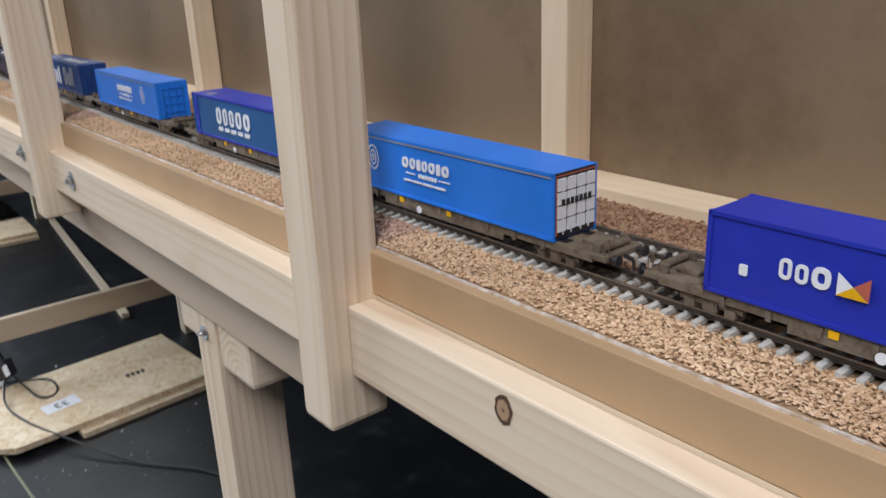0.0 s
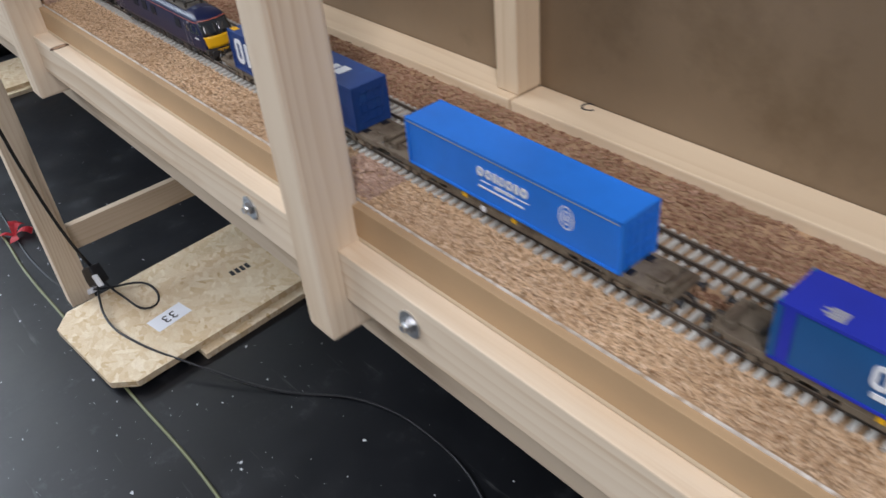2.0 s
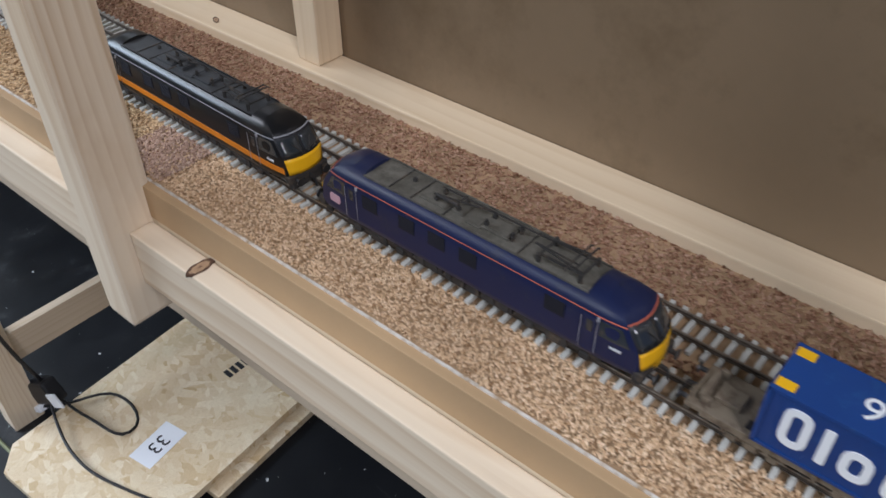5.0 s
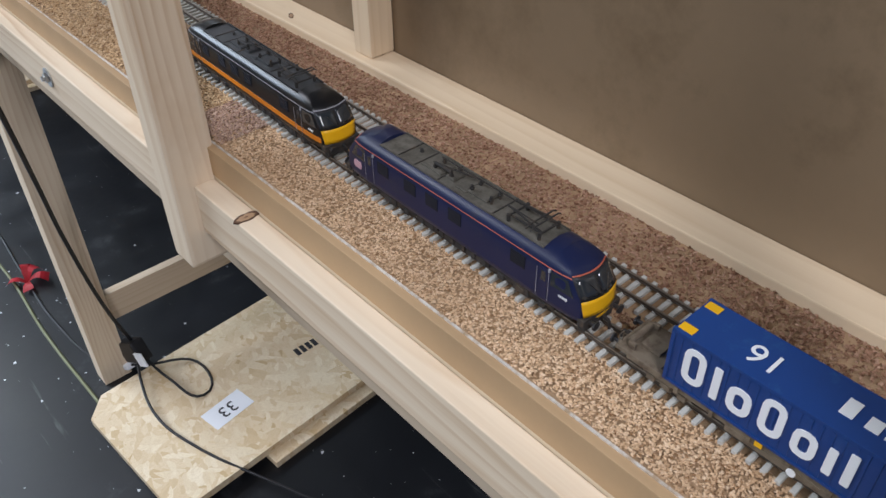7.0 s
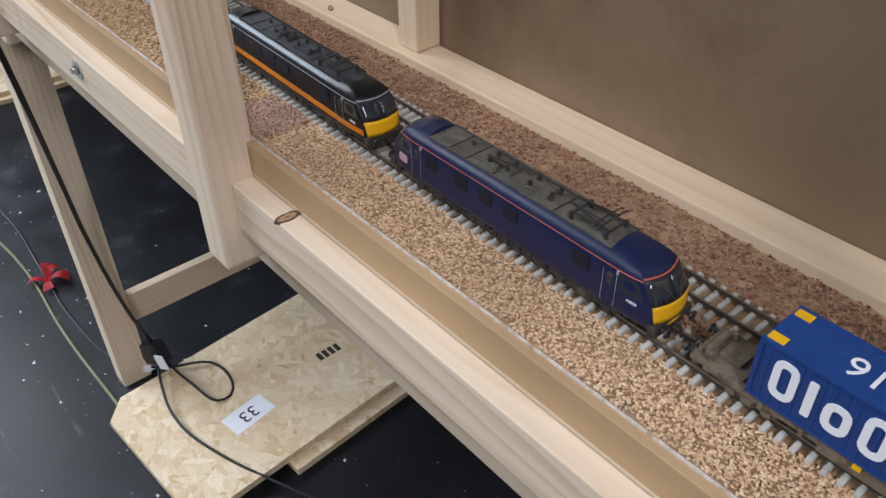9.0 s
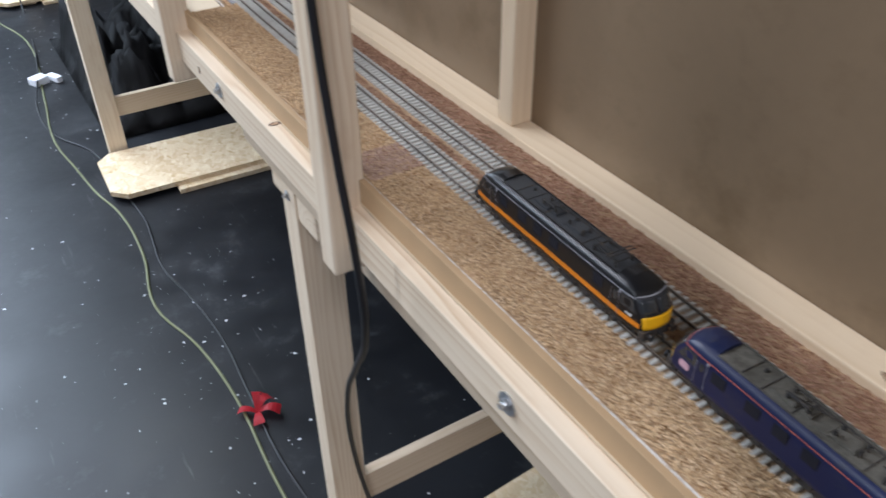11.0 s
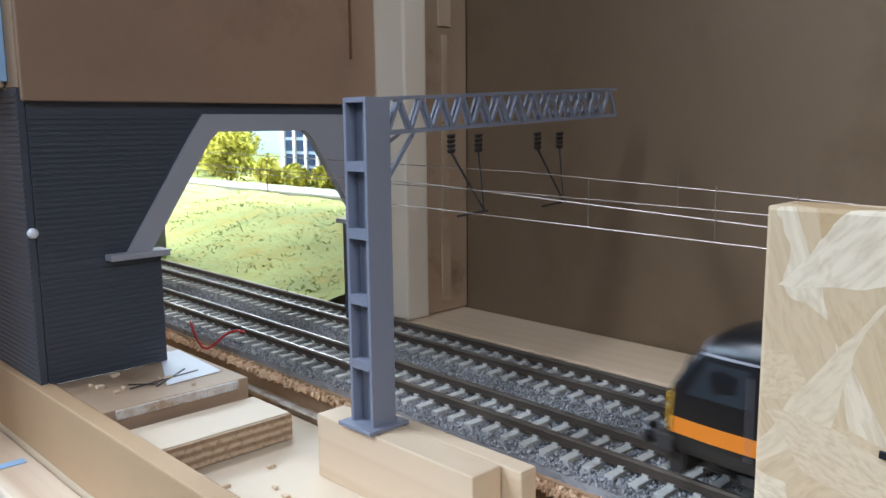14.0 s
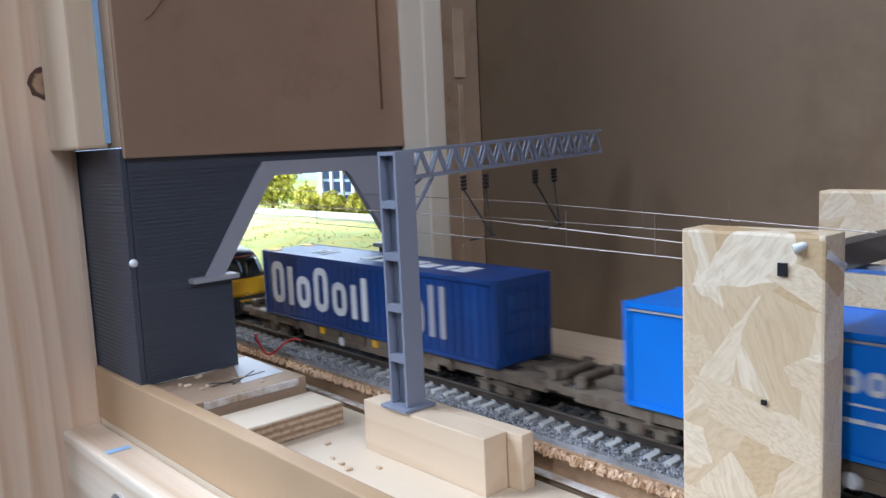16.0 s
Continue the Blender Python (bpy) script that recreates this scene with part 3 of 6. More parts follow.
def cab_side(bm, sx, sy, corners, lift=0.0003):
    """A plate on the cab's tapering side; corners as (how far along the cab, height)."""
    out, back = [], []
    for s, z in corners:
        x, y, _ = cab_point(1.0, z, s)
        out.append(bm.verts.new((sx * (x + lift), sy * y, z)))
        back.append(bm.verts.new((sx * (x - 0.0006), sy * y, z)))
    bm.faces.new(out)
    for k in range(len(out)):
        j = (k + 1) % len(out)
        bm.faces.new((out[k], back[k], back[j], out[j]))
    bmesh.ops.recalc_face_normals(bm, faces=bm.faces)


def locomotive(name, label, body, stripe, line_mat):
    v = vehicle(name, label, "locomotive", "locomotives at the head of the train")
    dark = body is LOCO_BLACK
    bm = bmesh.new()
    loco_body(bm)
    shell = part("body", bm, [body, ROOF_DARK if dark else ROOF_GREY, UNDER], v)
    for p in shell.data.polygons:
        p.use_smooth = True
    shell.data.set_sharp_from_angle(angle=radians(27))
    # sunken roof deck with hatches, seams and its equipment
    deck = ROOF_DARK if dark else ROOF_GREY
    for y0, y1, w, h in ((0.020, 0.040, 0.0068, 0.0012), (-0.024, -0.006, 0.0062, 0.0014), (-0.006, 0.004, 0.0080, 0.0008), (0.008, 0.016, 0.0055, 0.0022)):
        bm = bx(-w, w, y0, y1, DECK_Z - 0.0004, DECK_Z + h, bevel=0.0003)
        box(bm, -w + 0.0012, w - 0.0012, y0 + 0.0012, y1 - 0.0012, DECK_Z + h - 0.0002, DECK_Z + h + 0.0004)
        part("roof_hatch", bm, deck, v)
    for y in (-0.034, 0.0425, 0.018, 0.0595):
        part("roof_seam", bx(-0.0118, 0.0118, y - 0.0004, y + 0.0004, DECK_Z - 0.0003, DECK_Z + 0.0005), UNDER, v)
    bm = bmesh.new()
    rod(bm, (0.004, 0.052, DECK_Z - 0.0002), (0.004, 0.052, DECK_Z + 0.0022), 0.0016, 12, 0.0012)
    part("roof_vent", bm, UNDER, v)
    for sx in (-1, 1):
        bm = bmesh.new()
        bar(bm, (sx * 0.0121, -DECK_END, DECK_Z + 0.0002), (sx * 0.0121, DECK_END, DECK_Z + 0.0002), 0.0007, 0.0012)
        part("roof_rail", bm, body if dark else deck, v)
    # busbars and insulators
    bm = bmesh.new()
    for y in (0.012, 0.028, -0.008, -0.026):
        for sx in (-0.004, 0.004):
            rod(bm, (sx, y, DECK_Z), (sx, y, 0.0512), 0.0010, 8)
            rod(bm, (sx, y, 0.0484), (sx, y, 0.0491), 0.0017, 10)
    bar(bm, (0.004, 0.03, 0.0512), (0.004, -0.045, 0.0512), 0.0007, 0.0007)
    bar(bm, (-0.004, 0.03, 0.0512), (0.004, -0.008, 0.0512), 0.0007, 0.0007)
    rod(bm, (-0.004, 0.012, 0.0512), (-0.004, 0.028, 0.0512), 0.0012, 8)
    part("busbar", bm, UNDER, v)
    pant = bmesh.new()
    y0 = -0.060
    for sx in (-0.007, 0.007):
        bar(pant, (sx, y0 - 0.012, 0.0495), (sx, y0 + 0.014, 0.0495), 0.0010, 0.0010)
        bar(pant, (sx, y0 - 0.012, 0.0505), (sx * 0.5, y0 + 0.020, 0.0520), 0.0009, 0.0009)
        bar(pant, (sx * 0.5, y0 + 0.020, 0.0522), (sx * 0.8, y0 - 0.008, 0.0535), 0.0007, 0.0007)
    for dy in (-0.012, 0.014):
        bar(pant, (-0.0085, y0 + dy, 0.0495), (0.0085, y0 + dy, 0.0495), 0.0010, 0.0010)
        for sx in (-0.0085, 0.0085):
            rod(pant, (sx, y0 + dy, DECK_Z), (sx, y0 + dy, 0.0505), 0.0013, 8)
    for dy in (-0.009, -0.005):
        bar(pant, (-0.011, y0 + dy, 0.0540), (0.011, y0 + dy, 0.0540), 0.0008, 0.0008)
        for sx in (-1, 1):
            bar(pant, (sx * 0.011, y0 + dy, 0.0540), (sx * 0.0135, y0 + dy, 0.0525), 0.0008, 0.0008)
    part("pantograph", pant, UNDER, v, "folded dark pantograph")
    # sides
    for sx in (-1, 1):
        for y in (0.070, 0.040, 0.017, -0.006, -0.064):
            bm = bx(min(sx * 0.0176, sx * 0.0181), max(sx * 0.0176, sx * 0.0181), y - 0.0062, y + 0.0062, 0.0262, 0.0362, bevel=0.0001)
            for k in range(6):
                z = 0.0275 + k * 0.0014
                box(bm, min(sx * 0.0178, sx * 0.0183), max(sx * 0.0178, sx * 0.0183), y - 0.0055, y + 0.0055, z, z + 0.0006)
            part("grille", bm, GRILLE, v)
        for y in (0.0855, -0.0855):
            bm = bx(min(sx * 0.0176, sx * 0.0180), max(sx * 0.0176, sx * 0.0180), y - 0.0038, y + 0.0038, 0.0130, 0.0375, bevel=0.0002)
            d = part("cab_door", bm, body, v)
            part("door_window", bx(min(sx * 0.0177, sx * 0.0182), max(sx * 0.0177, sx * 0.0182), y - 0.0018, y + 0.0018, 0.0275, 0.0350), GLASS, d)
            bm = bmesh.new()
            for dy in (-0.0048, 0.0048):
                rod(bm, (sx * 0.0186, y + dy, 0.0145), (sx * 0.0186, y + dy, 0.036), 0.00017, 5)
            box(bm, min(sx * 0.0172, sx * 0.0186), max(sx * 0.0172, sx * 0.0186), y - 0.0052, y - 0.0040, 0.0365, 0.0388)
            part("handrail", bm, BRIDGE_LIGHT, d)
        for sy in (-1, 1):
            bm = bmesh.new()
            cab_side(bm, sx, sy, ((0.06, 0.0275), (0.80, 0.0275), (0.80, 0.0372), (0.06, 0.0372)))
            part("cab_side_window", bm, GLASS, v)
        if stripe:
            part("stripe", bx(min(sx * 0.0170, sx * 0.01815), max(sx * 0.0170, sx * 0.01815), -CAB, CAB, 0.0160, 0.0204), stripe, v, "orange waist stripe")
            for sy in (-1, 1):
                bm = bmesh.new()
                cab_side(bm, sx, sy, ((-0.02, 0.0160), (0.45, 0.0160), (0.96, 0.0160), (0.96, 0.0204), (0.45, 0.0204), (-0.02, 0.0204)), 0.00035)
                part("stripe", bm, stripe, v, "orange waist stripe")
        # livery line on the blue body; on the black one a painted gloss highlight
        if line_mat:
            part("stripe", bx(min(sx * 0.0165, sx * 0.01735), max(sx * 0.0165, sx * 0.01735), -CAB, CAB, 0.0388, 0.0393), line_mat, v, "thin cantrail line, a painted edge highlight on the black body")
            for sy in (-1, 1):
                bm = bmesh.new()
                cab_side(bm, sx, sy, ((-0.02, 0.0388), (0.5, 0.0388), (0.99, 0.0388), (0.99, 0.0394), (0.5, 0.0394), (-0.02, 0.0394)))
                part("stripe", bm, line_mat, v, "thin cantrail line, a painted edge highlight on the black body")
        bm = bmesh.new()
        for k in range(5):
            box(bm, min(sx * 0.0170, sx * 0.0177), max(sx * 0.0170, sx * 0.0177), -0.1045 + k * 0.0014, -0.1036 + k * 0.0014, 0.0225, 0.0241)
        part("number_marks", bm, WHITE_INK, v)
        if not dark:
            bm = bmesh.new()
            cab_side(bm, sx, 1, ((0.30, 0.0185), (0.62, 0.0185), (0.66, 0.0200), (0.66, 0.0230), (0.62, 0.0245), (0.30, 0.0245), (0.26, 0.0230), (0.26, 0.0200)), 0.0005)
            part("emblem", bm, PALE_PINK, v, "small pale pink emblem")
    for sy in (-1, 1):
        bm = bmesh.new()
        end_plate(bm, sy, -0.98, 0.98, 0.0150, 0.0268, 0.0003, rake=0.10)
        part("nose_panel", bm, YELLOW, v, "yellow warning panel", smooth=True)
        if not dark:
            bm = bmesh.new()
            end_plate(bm, sy, -0.80, 0.80, 0.0108, 0.0128, 0.0008, nz=1)
            part("lower_panel", bm, YELLOW, v, "dirty yellow lower strip")
        bm = bmesh.new()
        end_plate(bm, sy, -0.99, 0.99, 0.0270, 0.0398, 0.0001)
        part("screen_surround", bm, BLACK_INK, v, smooth=True)
        bm = bmesh.new()
        end_plate(bm, sy, -0.93, -0.05, 0.0284, 0.0384, 0.0006, nx=5)
        end_plate(bm, sy, 0.05, 0.93, 0.0284, 0.0384, 0.0006, nx=5)
        w = part("windscreen", bm, GLASS, v, smooth=True)
        if line_mat:
            bm = bmesh.new()
            end_plate(bm, sy, -0.99, 0.99, 0.0400, 0.0405, 0.0002, nz=1, thick=0.0003)
            part("brow_line", bm, line_mat, v, "thin line over the windscreen")
        bm = bmesh.new()
        for sx in (-1, 1):
            bar(bm, (sx * 0.002, sy * (LHALF - cab_inset(0.028) + 0.0014), 0.028), (sx * 0.008, sy * (LHALF - cab_inset(0.036) + 0.0014), 0.036), 0.0004, 0.0004)
        part("wiper", bm, UNDER, w)
        bm = bmesh.new()
        box(bm, -0.0165, 0.0165, min(sy * 0.113, sy * 0.1185), max(sy * 0.113, sy * 0.1185), 0.0095, 0.0148, bevel=0.0006)
        box(bm, -0.0130, 0.0130, min(sy * 0.111, sy * 0.1165), max(sy * 0.111, sy * 0.1165), 0.0030, 0.0096, bevel=0.0006)
        part("buffer_beam", bm, UNDER, v)
        for sx in (-1, 1):
            bm = bmesh.new()
            rod(bm, (sx * 0.0105, sy * 0.1150, 0.0139), (sx * 0.0105, sy * 0.1178, 0.0139), 0.0009, 12)
            part("lamp", bm, RED_LAMP if sy < 0 else GLASS, v, "red tail lamp" if sy < 0 else "clear head lamp")
        buffers(v, sy * 0.1180, sy, 0.0118)
    bm = bmesh.new()
    for y0, y1, h in ((-0.036, -0.014, 0.004), (-0.012, 0.012, 0.003), (0.015, 0.037, 0.005)):
        box(bm, -0.0150, 0.0150, y0, y1, h, 0.0110, bevel=0.0006)
    for sx in (-1, 1):
        for k in range(7):
            box(bm, sx * 0.0152 - 0.0005, sx * 0.0152 + 0.0005, -0.034 + k * 0.0105, -0.030 + k * 0.0105, 0.0045, 0.0098, bevel=0.0002)
    part("equipment_box", bm, UNDER, v)
    for y in (-0.066, 0.066):
        bogie(v, y, 0.056, 0.0070, UNDER, 0.0140)
    return v


def wagon():
    """A container flat; its middle is its origin."""
    v = vehicle("container_wagon", "weathered brown container flat wagon standing on the rails", "wagon", "container wagons")
    half = 0.137
    bm = bmesh.new()
    for sx in (-1, 1):
        box(bm, sx * 0.0150 - 0.0012, sx * 0.0150 + 0.0012, -0.128, 0.128, 0.0095, 0.0140, bevel=0.0003)
        box(bm, sx * 0.0162 - 0.0004, sx * 0.0162 + 0.0004, -0.060, 0.060, 0.0060, 0.0100)
        for k in range(9):
            box(bm, sx * 0.0166 - 0.0006, sx * 0.0166 + 0.0006, -0.0925 + k * 0.0231 - 0.0012, -0.0925 + k * 0.0231 + 0.0012, 0.0085, 0.0135)
    for k in range(7):
        y = -0.096 + k * 0.032
        box(bm, -0.0150, 0.0150, y - 0.002, y + 0.002, 0.0100, 0.0136)
    part("side_frame", bm, FRAME_BROWN, v)
    for sy in (-1, 1):
        bm = bmesh.new()
        a, b = sorted((sy * 0.094, sy * half))
        box(bm, -0.0158, 0.0158, a, b, 0.0110, 0.0142, bevel=0.0004)
        a, b = sorted((sy * 0.112, sy * 0.126))
        box(bm, -0.0060, 0.0060, a, b, 0.0142, 0.0166, bevel=0.0005)
        rod(bm, (-0.0100, sy * 0.131, 0.0165), (0.0100, sy * 0.131, 0.0165), 0.0022, 12)
        for sx in (-1, 1):
            box(bm, sx * 0.0115 - 0.0012, sx * 0.0115 + 0.0012, sy * 0.128 - 0.0025, sy * 0.128 + 0.0025, 0.0142, 0.0190, bevel=0.0004)
        part("end_platform", bm, FRAME_BROWN, v)
        for sx in (-1, 1):
            bm = bx(sx * 0.0095 - 0.0030, sx * 0.0095 + 0.0030, sy * 0.1035 - 0.0028, sy * 0.1035 + 0.0028, 0.0142, 0.0146)
            part("deck_hole", bm, BLACK_RUBBER, v, "dark opening in the deck")
        bm = bmesh.new()
        for x in (-0.0150, -0.0110):
            rod(bm, (x, sy * 0.1355, 0.0135), (x, sy * 0.1355, 0.0225), 0.0003, 6)
        rod(bm, (-0.0150, sy * 0.1355, 0.0225), (-0.0110, sy * 0.1355, 0.0225), 0.0003, 6)
        part("handrail", bm, FRAME_BROWN, v)
        buffers(v, sy * half, sy, 0.0125)
        bogie(v, sy * 0.100, 0.034, 0.0058, FRAME_BROWN)
    for sx in (-1, 1):
        bm = bmesh.new()
        rod(bm, (sx * 0.0172, 0.02, 0.0085), (sx * 0.0178, 0.02, 0.0085), 0.0026, 14)
        w = part("brake_wheel", bm, WHITE_INK, v, "white brake wheel")
        for y in (0.04, -0.01):
            part("yellow_plate", bx(sx * 0.0168 - 0.0003, sx * 0.0168 + 0.0003, y - 0.0022, y + 0.0022, 0.0100, 0.0136), YELLOW, v, "small yellow plate")
    return v


CLEN, CW, CZ, CH = 0.203, 0.0174, 0.0150, 0.0385


def rounded(c, base, w, hh, r):
    """The outline of a round-cornered block."""
    rim = []
    for a, (cy, cz) in enumerate(((1, 1), (-1, 1), (-1, -1), (1, -1))):
        for q in range(4):
            t = math.pi / 2 * (a + q / 3)
            rim.append((c + cy * (w / 2 - r) + r * math.cos(t), base + hh / 2 + cz * (hh / 2 - r) + r * math.sin(t)))
    return rim


def letters(bm, y0, z0, widths, h, gap, x, sx, thick=0.00025):
    """A word as plain round-cornered blocks, the wide ones hollow. It runs along -y on the side that looks to -x."""
    side = 1 if sx < 0 else -1
    y = y0
    for w, k in widths:
        c, hh = y - side * w / 2, h * k
        hollow = w > 0.0048 and h > 0.006
        out = rounded(c, z0, w, hh, min(w, hh) * (0.42 if hollow else 0.2))
        top = [bm.verts.new((x + sx * thick, *p)) for p in out]
        low = [bm.verts.new((x - sx * 0.0004, *p)) for p in out]
        n = len(out)
        if hollow:
            t = w * 0.30
            hole = [bm.verts.new((x + sx * thick, *p)) for p in rounded(c, z0 + t, w - 2 * t, hh - 2 * t, (w - 2 * t) * 0.42)]
            sunk = [bm.verts.new((v.co.x - sx * (thick + 0.0004), v.co.y, v.co.z)) for v in hole]
        else:
            bm.faces.new(top)
        for i in range(n):
            j = (i + 1) % n
            bm.faces.new((top[i], low[i], low[j], top[j]))
            if hollow:
                bm.faces.new((top[i], top[j], hole[j], hole[i]))
                bm.faces.new((hole[i], hole[j], sunk[j], sunk[i]))
        y -= (w + gap) * side
    bmesh.ops.recalc_face_normals(bm, faces=bm.faces)


def ring_block(bm, yc, zc, w, h, t, x, sx):
    """A hollow round-cornered block."""
    n = 14
    for k in range(n):
        a0, a1 = math.tau * k / n, math.tau * (k + 1) / n
        q = [(math.cos(a0), math.sin(a0)), (math.cos(a1), math.sin(a1))]
        o = [(yc + c * w / 2, zc + s * h / 2) for c, s in q]
        i = [(yc + c * (w / 2 - t), zc + s * (h / 2 - t)) for c, s in q]
        v = [bm.verts.new((x + sx * 0.00025, *p)) for p in (o[0], o[1], i[1], i[0])]
        bm.faces.new(v)


def container(label, body, roof, end=None, ribs=0, rail=None):
    v = vehicle("container", label, "container", "containers on the train")
    bm = bmesh.new()
    h = CLEN / 2
    box(bm, -CW + 0.0003, CW - 0.0003, -h + 0.0003, h - 0.0003, CZ, CZ + CH - 0.0006, bevel=0.0004)
    if ribs:
        for k in range(ribs):
            y = -h + 0.006 + (CLEN - 0.012) * k / (ribs - 1)
            for sx in (-1, 1):
                box(bm, min(sx * (CW - 0.0004), sx * CW), max(sx * (CW - 0.0004), sx * CW), y - 0.0009, y + 0.0009, CZ + 0.002, CZ + CH - 0.0025)
    part("box", bm, body, v)
    part("roof", bx(-CW, CW, -h, h, CZ + CH - 0.0005, CZ + CH, bevel=0.0002), roof, v)
    bm = bmesh.new()
    for sx in (-1, 1):
        box(bm, sx * CW - 0.0005, sx * CW + 0.0003, -h - 0.0001, h + 0.0001, CZ - 0.0002, CZ + 0.0016)
        box(bm, sx * CW - 0.0005, sx * CW + 0.0003, -h - 0.0001, h + 0.0001, CZ + CH - 0.0018, CZ + CH + 0.0002)
    part("side_rail", bm, rail or body, v)
    for sx in (-1, 1):
        for sy in (-1, 1):
            bm = bx(sx * (CW - 0.0008) - 0.0013, sx * (CW - 0.0008) + 0.0013, sy * (h - 0.0008) - 0.0012, sy * (h - 0.0008) + 0.0012, CZ - 0.0004, CZ + CH + 0.0004, bevel=0.0003)
            part("corner_post", bm, body, v)
    bm = bmesh.new()
    for x in (-0.0105, -0.0040, 0.0040, 0.0105):
        rod(bm, (x, -h - 0.0008, CZ + 0.003), (x, -h - 0.0008, CZ + CH - 0.003), 0.0004, 6)
    for k in range(4):
        box(bm, -0.0125, 0.0125, -h - 0.0009, -h - 0.0003, CZ + 0.006 + k * 0.0085, CZ + 0.0064 + k * 0.0085)
    part("door_bar", bm, end or body, v)
    return v


def word_part(v, specs, mat, label=""):
    bm = bmesh.new()
    for y0, z0, widths, h, gap, sx in specs:
        letters(bm, y0, z0, widths, h, gap, sx * (CW + 0.0003), sx)
    return part("lettering", bm, mat, v, label or "pale lettering blocks")


def malcolm(turned=False):
    v = container("bright blue container with white lettering and a pale door end", BLUE_A, BLUE_A, BLUE_A if turned else WHITE_INK)
    shift = 0.004 if turned else 0.016
    for sx in (-1, 1):
        o = -sx
        word_part(v, [(o * 0.020 + o * shift, CZ + 0.0205, [(0.0066, 1), (0.0056, 1), (0.0036, 1), (0.0052, 1), (0.0062, 1), (0.0036, 1), (0.0066, 1)], 0.0072, 0.0018, sx),
                      (o * (0.003 + shift), CZ + 0.0155, [(0.0024, 1)] * 6, 0.0026, 0.0009, sx), (o * (0.0165 + shift), CZ + 0.0168, [(0.0100, 1)], 0.0006, 0.001, sx), (o * (shift - 0.0180), CZ + 0.0168, [(0.0110, 1)], 0.0006, 0.001, sx),
                      (o * (0.019 + shift), CZ + 0.0115, [(0.0080, 1), (0.0100, 1), (0.0110, 1), (0.0110, 1)], 0.0013, 0.0012, sx)], WHITE_INK)
        bm = bmesh.new()
        e = -0.058 if (turned and sx < 0) or (not turned and sx > 0) else 0.070
        ring_block(bm, e, CZ + 0.022, 0.013, 0.018, 0.0011, sx * CW, sx)
        ring_block(bm, e, CZ + 0.022, 0.0075, 0.011, 0.0011, sx * CW, sx)
        ring_block(bm, e, CZ + 0.022, 0.003, 0.005, 0.0010, sx * CW, sx)
        part("emblem", bm, WHITE_INK, v, "pale round emblem")
        bm = bx(min(sx * CW, sx * (CW + 0.0004)), max(sx * CW, sx * (CW + 0.0004)), -CLEN / 2, CLEN / 2, CZ + CH - 0.0030, CZ + CH - 0.0022)
        part("edge_strip", bm, BRIDGE_LIGHT, v, "thin grey edge strip")
    h, d = CLEN / 2, (1 if turned else -1)
    bm = bmesh.new()
    for i in range(4):
        for j in range(4):
            x = -0.0118 + i * 0.0079
            box(bm, x - 0.0032, x + 0.0032, *sorted((d * (h + 0.0014), d * (h + 0.0005))), CZ + 0.0050 + j * 0.0078, CZ + 0.0118 + j * 0.0078)
    part("door_panel", bm, WHITE_INK, v, "white door panels")
    bm = bx(-0.0165, 0.0165, *sorted((d * (h + 0.0004), d * (h + 0.00005))), CZ + 0.001, CZ + 0.0385)
    part("door_ground", bm, BLACK_INK, v)
    bm = bmesh.new()
    for k in range(7):
        box(bm, -0.0125 + k * 0.0036, -0.0100 + k * 0.0036, *sorted((d * (h + 0.0018), d * (h + 0.0014))), CZ + 0.0200, CZ + 0.0236)
    part("lettering", bm, BLACK_INK, v, "dark lettering blocks")
    bm = bmesh.new()
    for x0, x1, z0, z1 in ((-0.0160, -0.0155, 0.003, 0.037), (0.0155, 0.0160, 0.003, 0.037), (-0.0160, 0.0160, 0.0366, 0.0371)):
        box(bm, x0, x1, *sorted((d * (h + 0.0008), d * (h + 0.0003))), CZ + z0, CZ + z1)
    part("red_border", bm, PINKISH, v, "thin red border")
    return v


def tesco():
    v = container("teal and dark blue container with white lettering and dashes", BLUE_C, BLUE_B, BLUE_B, rail=BLUE_B)
    for sx in (-1, 1):
        o = -sx
        word_part(v, [(o * 0.050, CZ + 0.0145, [(0.0095, 1), (0.0080, 1), (0.0085, 1), (0.0105, 1), (0.0115, 1)], 0.0150, 0.0046, sx),
                      (o * 0.048, CZ + 0.0085, [(0.0090, 1)] * 5, 0.0034, 0.0042, sx)], WHITE_INK)
        for sy in (-1, 1):
            a, b = sorted((sy * (CLEN / 2 - 0.004), sy * (CLEN / 2 - 0.011)))
            part("end_band", bx(min(sx * CW, sx * (CW + 0.0003)), max(sx * CW, sx * (CW + 0.0003)), a, b, CZ + 0.002, CZ + CH - 0.002), BLUE_B, v)
    bm = bmesh.new()
    for k in range(5):
        box(bm, 0.004 + k * 0.0018, 0.0054 + k * 0.0018, -0.080, -0.068 + (k % 2) * 0.003, CZ + CH, CZ + CH + 0.0003)
        box(bm, -0.013 + k * 0.0018, -0.0116 + k * 0.0018, 0.070, 0.079 + (k % 2) * 0.003, CZ + CH, CZ + CH + 0.0003)
    part("roof_lettering", bm, BRIDGE_LIGHT, v)
    return v


